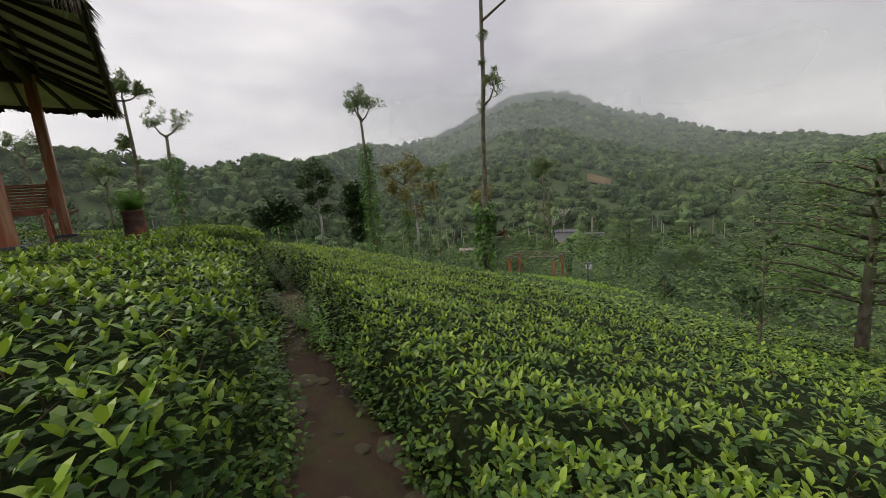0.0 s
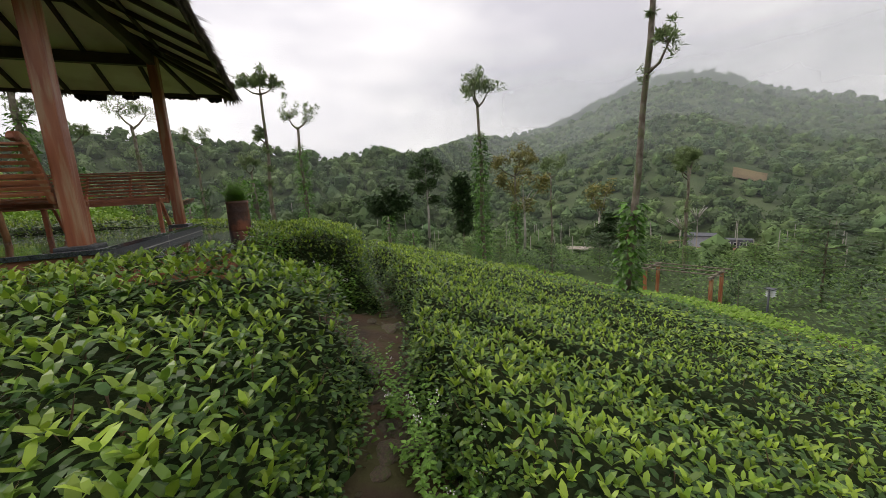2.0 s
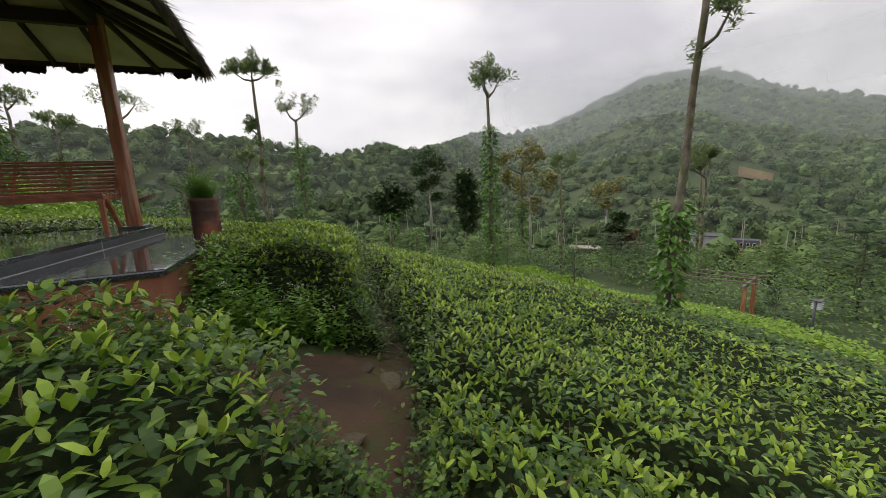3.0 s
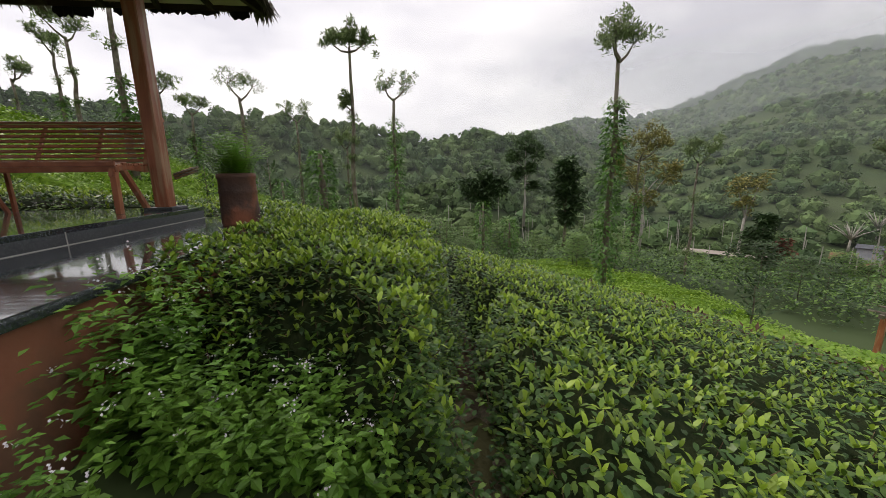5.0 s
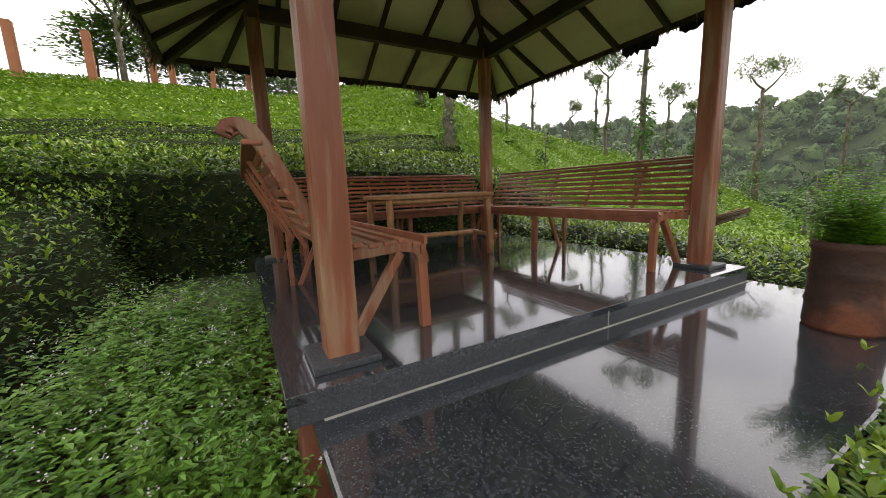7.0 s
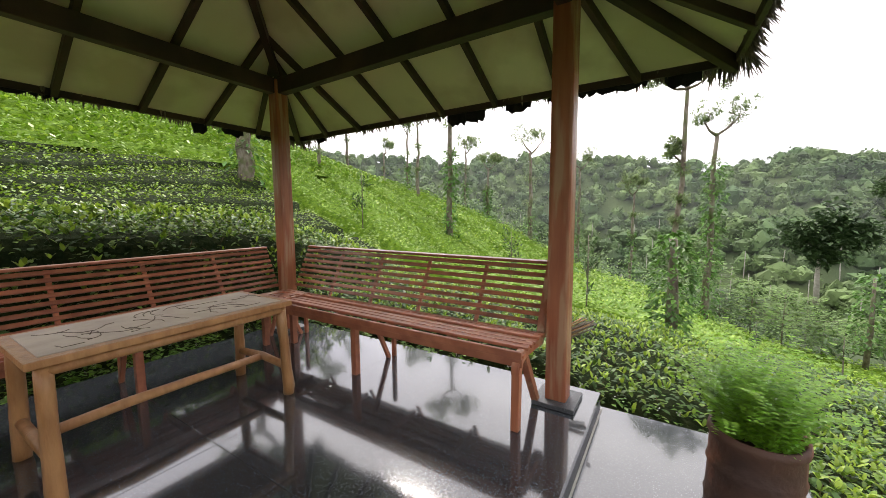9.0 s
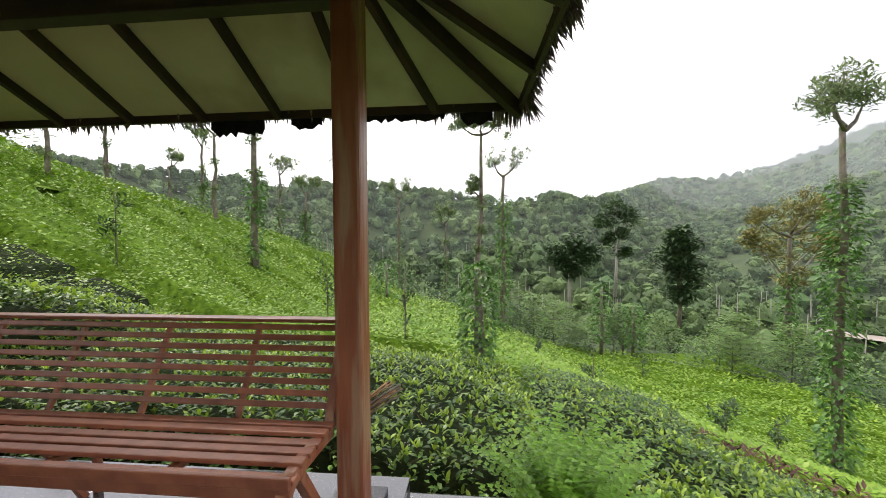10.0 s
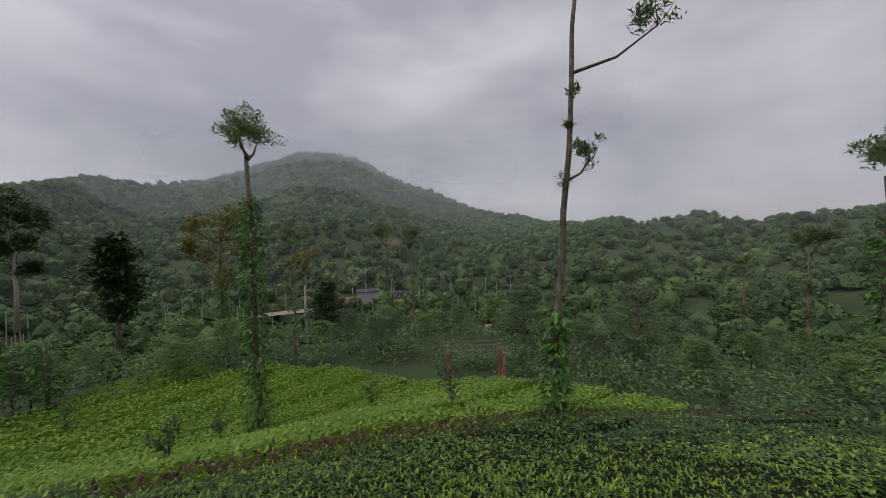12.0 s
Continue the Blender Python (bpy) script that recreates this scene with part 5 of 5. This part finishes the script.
def forest(name, label, n, az_range, r_of, rad_range, quads, mat, lift=0.5, sub=(ico_v, ico_f)):
    """Many lumpy tree crowns standing on the hills: cores with loose leaf sprays on their skins."""
    az = fr.uniform(*az_range, n)
    r = r_of(n, az)
    keep = ~((az > 70) & (az < 80.5) & (r < 82)) & ~((az > 59.5 + 1.2 * np.sin(r * 0.21)) & (az < 65 + 0.9 * np.sin(r * 0.17)) & (r > 248) & (r < 297)) & ~((az > 54) & (az < 65) & (r > 128) & (r < 160)) & ~((az > 41) & (az < 51.5) & (r > 108) & (r < 125))
    az, r = az[keep], r[keep]
    n = len(az)
    x, y = 1.1 + r * np.sin(np.radians(az)), 1.2 + r * np.cos(np.radians(az))
    R0 = fr.uniform(*rad_range, n)
    z = ground(x, y) + R0 * lift + fr.uniform(0, 1.5, n)
    nv = len(sub[0])
    jit = 1 + fr.normal(0, 0.2, (n, nv, 1))
    sc = np.stack([R0 * fr.uniform(0.8, 1.15, n), R0 * fr.uniform(0.8, 1.15, n), R0 * fr.uniform(0.8, 1.25, n)], 1)[:, None]
    core = sub[0][None] * jit * sc * 0.72 + np.stack([x, y, z], 1)[:, None]
    cf = (sub[1][None] + (np.arange(n) * nv)[:, None, None]).reshape(-1, 3)
    V, F = [core.reshape(-1, 3)], [cf]
    d = fr.normal(size=(n, quads, 3))
    d /= np.linalg.norm(d, axis=2, keepdims=True)
    d[:, :, 2] = np.abs(d[:, :, 2]) * 1.0 - 0.25
    c = np.stack([x, y, z], 1)[:, None] + d * sc * fr.uniform(0.82, 1.05, (n, quads, 1))
    c = c.reshape(-1, 3)
    q = len(c)
    sz = np.repeat(R0, quads) * fr.uniform(0.09, 0.21, q)
    a, b = fr.normal(size=(q, 3)), fr.normal(size=(q, 3))
    a /= np.linalg.norm(a, axis=1, keepdims=True)
    b = np.cross(a, b)
    b /= np.linalg.norm(b, axis=1, keepdims=True)
    tri = np.stack([c + a * sz[:, None], c - a * sz[:, None] * 0.6 + b * sz[:, None] * 0.8, c - a * sz[:, None] * 0.5 - b * sz[:, None] * 0.8], 1).reshape(-1, 3)
    V.append(tri)
    F.append(np.arange(q * 3).reshape(-1, 3) + n * nv)
    return tagged(mesh_of(name, np.concatenate(V), np.concatenate(F), [mat]), label, "forest", kind="stuff")


def ridge_r(az):
    mountain = smooth01(az, 14, 34) * (1 - smooth01(az, 80, 96))
    return 230 + 370 * mountain + 120 * smooth01(az, 80, 100)


forest("valley_wood", "mixed woodland filling the valley bottom", 900, (-62, 140), lambda n, az: fr.uniform(62, 130, n), (1.8, 3.6), 130, FOREST, 0.5, (low_v, low_f))
forest("hill_forest", "dense forest on the nearer hillside", 2500, (-75, 145), lambda n, az: 120 + (np.minimum(ridge_r(az), 330) - 116) * fr.uniform(0, 1, n) ** 0.8, (2.4, 4.8), 70, FOREST, 0.4, (low_v, low_f))
forest("ridge_forest", "trees along the ridge line", 480, (-90, 145), lambda n, az: ridge_r(az) + fr.uniform(-14, 6, n), (1.8, 4.2), 60, FOREST, 0.1, (low_v, low_f))
forest("mountain_forest", "forest mantling the far mountain", 2900, (15, 97), lambda n, az: 300 + (ridge_r(az) - 298) * fr.uniform(0, 1, n) ** 0.85, (2.5, 5.5), 42, FOREST, 0.0, (low_v, low_f))
forest("hilltop_wood", "trees beyond the tea hill", 90, (-130, -58), lambda n, az: fr.uniform(75, 120, n), (2.5, 4.5), 90, FOREST, 0.9)
sc_az, sc_r = fr.uniform(-42, 140, 900), 19.5 + 16 * fr.random(900) ** 1.4
sc_r = sc_r + 2.5 * (1 - smooth01(sc_az, 40, 75)) - 6.5 * smooth01(sc_az, 60, 105)
sc_rad = fr.uniform(0.5, 1.4, 900)
sc_x, sc_y = 1.1 + sc_r * np.sin(np.radians(sc_az)), 1.2 + sc_r * np.cos(np.radians(sc_az))
pts = cloud(fr, np.column_stack([sc_x, sc_y, ground(sc_x, sc_y) + sc_rad * 0.6]), sc_rad, 62000, 0.9)
L = fr.uniform(0.10, 0.24, len(pts))
v, f = lozenge_leaves(pts, fr.uniform(0, 6.28, len(pts)), fr.uniform(-0.5, 0.9, len(pts)), L, L * 0.55)
tagged(mesh_of("edge_scrub", v, f, [FERN_LEAF, DARK_LEAF], index=np.repeat(fr.integers(0, 2, len(pts)), 2)), "low green scrub along the foot of the tea field", "scrub", kind="stuff")
# pale trunks showing at the wood's edge
V, F, o = [], [], 0
for k in range(130):
    az, d = R.uniform(-50, 84), R.uniform(100, 165)
    x, y = 1.1 + d * math.sin(radians(az)), 1.2 + d * math.cos(radians(az))
    z = float(ground(x, y))
    v, f = sweep([(x, y, z), (x + R.uniform(-0.4, 0.4), y, z + R.uniform(6, 10))], [0.14, 0.09], 5)
    V += [tuple(p) for p in v]
    F += [tuple(i + o for i in q) for q in f]
    o += len(v)
tagged(mesh_of("wood_trunks", V, F, [PALE_BARK]), "pale bare trunks at the edge of the wood", "trunks", kind="stuff")

# ---- buildings and garden structures ----
WHITE = material("white_wall", (0.62, 0.64, 0.66), 0.7, (0.72, 0.73, 0.74), 1, 0.1)
GREY_WALL = material("blue_grey_wall", (0.30, 0.33, 0.38), 0.7, (0.36, 0.39, 0.44), 1, 0.1)
SLATE = material("dark_roof_sheet", (0.06, 0.065, 0.08), 0.6, (0.09, 0.095, 0.11), 2, 0.1)
BLUE = material("blue_sheet", (0.03, 0.20, 0.52), 0.5, (0.05, 0.28, 0.62), 1, 0.1)
YELLOW = material("yellow_frame", (0.55, 0.33, 0.05), 0.5)
GLASS_DARK = material("dark_window", (0.02, 0.025, 0.03), 0.1)
PILLAR = material("orange_pillar", (0.42, 0.15, 0.07), 0.7, (0.5, 0.2, 0.1), 2, 0.15)
CLEARING = material("red_soil_clearing", (0.16, 0.085, 0.045), 0.95, (0.24, 0.14, 0.075), 0.2, 0.4, 1.0)
HILL_GRASS = material("dry_hill_grass", (0.12, 0.085, 0.04), 0.95, (0.17, 0.13, 0.06), 0.08, 0.5, 0.6)
ROADM = material("pale_track", (0.27, 0.23, 0.19), 0.9, (0.36, 0.31, 0.27), 0.3, 0.2)


def patch(name, label, az_range, r_range, mat, lift, n=14):
    """A piece of bare ground or track lying on the land."""
    A, D = np.meshgrid(np.linspace(*az_range, n), np.linspace(*r_range, n), indexing="ij")
    X, Y = 1.1 + D * np.sin(np.radians(A)), 1.2 + D * np.cos(np.radians(A))
    ii = np.arange(A.size).reshape(A.shape)
    ff = np.stack([ii[:-1, :-1], ii[:-1, 1:], ii[1:, 1:], ii[1:, :-1]], -1).reshape(-1, 4)
    return tagged(mesh_of(name, np.stack([X, Y, ground(X, Y) + lift], -1).reshape(-1, 3), ff, [mat], smooth=True), label, "ground", kind="structure")


patch("house_yard", "bare red soil yard round the far house", (55, 64.5), (136, 158), CLEARING, 0.5)
patch("cleared_slope", "cleared brown slope among the hill forest", (60.6, 63.8), (266, 290), HILL_GRASS, 1.0)
patch("far_track", "pale track crossing the valley", (41.5, 50.5), (118, 124), ROADM, 3.0)


def far_house():
    h = new("house")
    tagged(h, "long pale house with dark roof in the valley", "house")
    part("wall", box((9.0, 5.0, 4.0), (0, 0, 2.0), bevel=0.05), GREY_WALL, h)
    bm = box((10.0, 6.0, 0.3), (0, 0, 4.3), (4, 0, 0), bevel=0.04)
    part("roof", bm, SLATE, h)
    w = part("annex_wall", box((8.0, 4.5, 3.0), (11.0, 0.5, 1.5), bevel=0.05), SLATE, h)
    part("gable", box((1.6, 0.3, 3.0), (5.9, -2.5, 1.5), bevel=0.02), WHITE, h)
    for k in range(4):
        wf = part("window", box((0.9, 0.12, 1.2), (8.6 + k * 1.7, -1.80, 1.5), bevel=0.02), WHITE, h)
        part("pane", box((0.7, 0.06, 1.0), (8.6 + k * 1.7, -1.87, 1.5), bevel=0), GLASS_DARK, wf)
    return h


hx, hy = 1.1 + 147 * math.sin(radians(58.6)), 1.2 + 147 * math.cos(radians(58.6))
far_house().matrix_basis = pose(hx, hy, float(ground(hx, hy)) + 0.4, 0, 0, -59) @ Matrix.Diagonal((0.92, 0.92, 0.92, 1))


def blue_pool():
    h = new("pool")
    tagged(h, "round raised pool with bright blue wall among the trees", "pool")
    bm = bmesh.new()
    rings_ = [[bm.verts.new((math.cos(a) * q * 4.6, math.sin(a) * q * 4.6, z)) for a in [m * math.tau / 40 for m in range(40)]] for q, z in ((1.0, -1.5), (1.0, 1.5), (0.96, 1.5), (0.96, -1.5))]
    for lo_, hi_ in zip(rings_, rings_[1:]):
        for m in range(40):
            bm.faces.new((lo_[m], lo_[(m + 1) % 40], hi_[(m + 1) % 40], hi_[m]))
    part("wall", bm, BLUE, h)
    bm = bmesh.new()
    bm.faces.new([bm.verts.new((math.cos(m * math.tau / 40) * 4.5, math.sin(m * math.tau / 40) * 4.5, 0.3)) for m in range(40)])
    part("water", bm, GLASS_DARK, h, "grey still water")
    return h


def yellow_frame():
    h = new("play_frame")
    tagged(h, "yellow-framed platform with blue sides", "frame")
    for sx in (-1, 1):
        for sy in (-1, 1):
            part("post", box((0.25, 0.25, 5.0), (sx * 1.6, sy * 1.6, 2.5), bevel=0.02), YELLOW, h)
    part("canopy", box((3.8, 3.8, 0.35), (0, 0, 4.9), bevel=0.03), YELLOW, h)
    part("side", box((3.4, 3.4, 1.2), (0.8, 0, 2.2), bevel=0.03), BLUE, h)
    part("platform", box((5.4, 4.0, 1.5), (0, 0, 0.75), bevel=0.03), WHITE, h)
    return h


for fn, az, d in ((blue_pool, 73.6, 76), (yellow_frame, 77.5, 76)):
    x, y = 1.1 + d * math.sin(radians(az)), 1.2 + d * math.cos(radians(az))
    fn().matrix_basis = pose(x, y, 1.4 - d * math.tan(radians(15.8)), 0, 0, -az) @ Matrix.Diagonal((0.45, 0.45, 0.47, 1))


def pergola():
    p = new("pergola")
    tagged(p, "open red-brown timber pergola at the foot of the tea field", "pergola")
    for sx in (-1, 1):
        for sy in (-1, 1):
            part("post", box((0.16, 0.16, 2.5), (sx * 1.55, sy * 0.9, 0.75), bevel=0.01), WOOD, p)
        part("beam", box((0.12, 2.6, 0.14), (sx * 1.55, 0, 2.06), bevel=0.01), BARK, p)
    for k in range(3):
        part("rafter", box((3.9, 0.08, 0.06), (0, -0.9 + k * 0.9, 2.17), (0, 0, 6), 0.01), BARK, p)
    return p


px_, py_ = 1.07 + 15 * math.sin(radians(75.4)), 1.57 + 15 * math.cos(radians(75.4))
pergola().matrix_basis = pose(px_, py_, float(ground(px_, py_)) + 0.2, 0, 0, -72) @ Matrix.Diagonal((0.72, 0.72, 0.72, 1))
hall = new("hilltop_hall")
tagged(hall, "grey glazed hall on the hilltop behind orange pillars", "building")
part("wall", box((6, 9, 4.2), (0, 0, 2.1), bevel=0.05), GREY_WALL, hall)
part("roof", box((7, 10, 0.4), (0, 0, 4.4), bevel=0.05), SLATE, hall)
for k in range(4):
    part("window", box((0.1, 1.7, 2.0), (3.02, -3.3 + k * 2.2, 2.2), bevel=0.01), GLASS_DARK, hall)
hall.matrix_basis = pose(-44, 0.5, float(ground(-44, 0.5)) - 0.6, 0, 0, 8) @ Matrix.Diagonal((0.7, 0.7, 0.7, 1))
lodge = new("hilltop_lodge")
tagged(lodge, "small tiled lodge on the crest of the tea hill", "building")
part("wall", box((4, 6, 2.6), (0, 0, 1.3), bevel=0.05), TERRACOTTA, lodge)
part("roof", box((5, 7, 0.5), (0, 0, 2.9), (0, 8, 0), bevel=0.05), GREY_WALL, lodge)
lodge.matrix_basis = pose(-40, 19, float(ground(-40, 19)) - 0.5) @ Matrix.Diagonal((0.7, 0.7, 0.7, 1))
for k, (az, d) in enumerate(((-102.4, 26), (-97, 28), (-95.2, 28), (-91, 29), (-87, 31), (-108, 26), (-79, 33), (-76.5, 33))):
    x, y = 1.74 + d * math.sin(radians(az)), -0.45 + d * math.cos(radians(az))
    ob = part("pillar", box((0.32, 0.32, 3.0), (0, 0, 1.5), bevel=0.02), PILLAR)
    ob.location = (x, y, float(ground(x, y)) - 0.2)
    tagged(ob, "square orange-painted pillar standing on the tea hill", "pillar", "hilltop pillars")


def garden_lamp():
    t = new("garden_lamp")
    tagged(t, "short garden lamp with white louvred head on a dark post", "lamp")
    tube("post", [(0, 0, 0), (0, 0, 1.25)], 0.03, SLATE, t, 8)
    part("head", box((0.16, 0.16, 0.24), (0.1, 0, 1.15), bevel=0.02), WHITE, t)
    for k in range(4):
        part("louvre", box((0.2, 0.2, 0.012), (0.1, 0, 1.06 + k * 0.06), bevel=0.003), WHITE, t)
    part("cap", box((0.24, 0.24, 0.03), (0.08, 0, 1.29), bevel=0.01), SLATE, t)
    return t


garden_lamp().matrix_basis = pose(15.0, 2.2, float(ground(15.0, 2.2)))

# a bundle of cut reed left beside the corner post
rb = random.Random(2)
bundle = new("reed_bundle")
tagged(bundle, "bundle of dry reed offcuts lying against the corner post", "reeds")
for k in range(26):
    y, z = rb.uniform(-0.07, 0.07), rb.uniform(0, 0.1)
    tube("reed", [(0, y, z), (0.22, y * 1.3, z + 0.03), (0.42 + rb.uniform(-0.05, 0.05), y * 1.7, z + 0.05)], 0.008, THATCH if k % 3 else LOG, bundle, 5)
bundle.matrix_basis = pose(-0.05, 3.22, 0.30, 0, -12, 40) @ Matrix.Diagonal((0.55, 0.7, 0.7, 1))

# dead brown scrub along the lane below the slope
dg = np.random.default_rng(61)
n = 6500
x = dg.uniform(3.3, 15.5, n)
y = lane_y(x) + 0.1 + 0.2 * np.sin(x * 0.9) + dg.normal(0, 0.3, n)
DEAD = material("dead_scrub", (0.06, 0.03, 0.022), 0.9, (0.13, 0.07, 0.045), 5, 0, island=0.4)
z = near_ground(x, y) + dg.uniform(0.1, 0.62, n)
L = dg.uniform(0.05, 0.16, n)
v, f = leaf_arrays(np.column_stack([x, y, z]), dg.uniform(0, 6.28, n), dg.uniform(-0.2, 1.2, n), L, L * 0.3, 0.2, 0.1)
tagged(mesh_of("dry_scrub", v, f, [DEAD]), "dead brown scrub along the lane between tea beds", "scrub", kind="stuff")


# ---- mist and distance haze imitated by pale see-through sheets before the hills ----
def mist(radius, az_range, z_range, density, seed):
    m = bpy.data.materials.new("mist")
    m.use_nodes = True
    t = m.node_tree
    t.nodes.clear()
    out = t.nodes.new("ShaderNodeOutputMaterial")
    tr = t.nodes.new("ShaderNodeBsdfTransparent")
    di = t.nodes.new("ShaderNodeBsdfDiffuse")
    tl = t.nodes.new("ShaderNodeBsdfTranslucent")
    # the haze is this whitish sheet colour, mixed in by density
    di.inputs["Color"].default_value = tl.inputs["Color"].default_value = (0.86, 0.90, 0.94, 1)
    half = t.nodes.new("ShaderNodeMixShader")
    half.inputs["Fac"].default_value = 0.5
    mix = t.nodes.new("ShaderNodeMixShader")
    uv = t.nodes.new("ShaderNodeTexCoord")
    nz = t.nodes.new("ShaderNodeTexNoise")
    nz.inputs["Scale"].default_value, nz.inputs["Detail"].default_value = 0.012, 3.0
    mp = t.nodes.new("ShaderNodeMapping")
    mp.inputs["Location"].default_value = (seed * 91.0, 0, 0)
    t.links.new(uv.outputs["Object"], mp.inputs["Vector"])
    t.links.new(mp.outputs["Vector"], nz.inputs["Vector"])
    sep = t.nodes.new("ShaderNodeSeparateXYZ")
    t.links.new(uv.outputs["UV"], sep.inputs["Vector"])

    def ramp(sock, stops):
        r = t.nodes.new("ShaderNodeValToRGB")
        while len(r.color_ramp.elements) < len(stops):
            r.color_ramp.elements.new(0.5)
        for e, (p, c) in zip(r.color_ramp.elements, stops):
            e.position, e.color = p, (c, c, c, 1)
        t.links.new(sock, r.inputs["Fac"])
        return r.outputs["Color"]

    def times(a, b):
        k = t.nodes.new("ShaderNodeMath")
        k.operation = "MULTIPLY"
        t.links.new(a, k.inputs[0])
        if isinstance(b, float):
            k.inputs[1].default_value = b
        else:
            t.links.new(b, k.inputs[1])
        return k.outputs[0]

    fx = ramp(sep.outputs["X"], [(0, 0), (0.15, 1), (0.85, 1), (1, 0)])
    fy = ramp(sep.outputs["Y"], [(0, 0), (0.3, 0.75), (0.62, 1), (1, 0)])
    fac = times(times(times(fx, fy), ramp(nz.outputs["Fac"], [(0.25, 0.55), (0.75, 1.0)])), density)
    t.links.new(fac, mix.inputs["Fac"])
    t.links.new(di.outputs[0], half.inputs[1])
    t.links.new(tl.outputs[0], half.inputs[2])
    t.links.new(tr.outputs[0], mix.inputs[1])
    t.links.new(half.outputs[0], mix.inputs[2])
    t.links.new(mix.outputs[0], out.inputs["Surface"])
    na, nzr = 40, 6
    A, Z = np.meshgrid(np.linspace(*az_range, na), np.linspace(*z_range, nzr), indexing="ij")
    X, Y = 1.1 + radius * np.sin(np.radians(A)), 1.2 + radius * np.cos(np.radians(A))
    ii = np.arange(A.size).reshape(A.shape)
    ff = np.stack([ii[:-1, :-1], ii[1:, :-1], ii[1:, 1:], ii[:-1, 1:]], -1).reshape(-1, 4)
    ob = mesh_of("mist_haze_sheet", np.stack([X, Y, Z], -1).reshape(-1, 3), ff, [m], smooth=True)
    uvl = ob.data.uv_layers.new(name="UVMap")
    co = np.stack([np.repeat(np.linspace(0, 1, na), nzr), np.tile(np.linspace(0, 1, nzr), na)], 1)
    uvl.data.foreach_set("uv", co[ff.ravel()].astype(np.float32).ravel())
    ob.visible_shadow = False
    return tagged(ob, "pale see-through sheet imitating mist and haze before the hills", "mist", kind="stuff")


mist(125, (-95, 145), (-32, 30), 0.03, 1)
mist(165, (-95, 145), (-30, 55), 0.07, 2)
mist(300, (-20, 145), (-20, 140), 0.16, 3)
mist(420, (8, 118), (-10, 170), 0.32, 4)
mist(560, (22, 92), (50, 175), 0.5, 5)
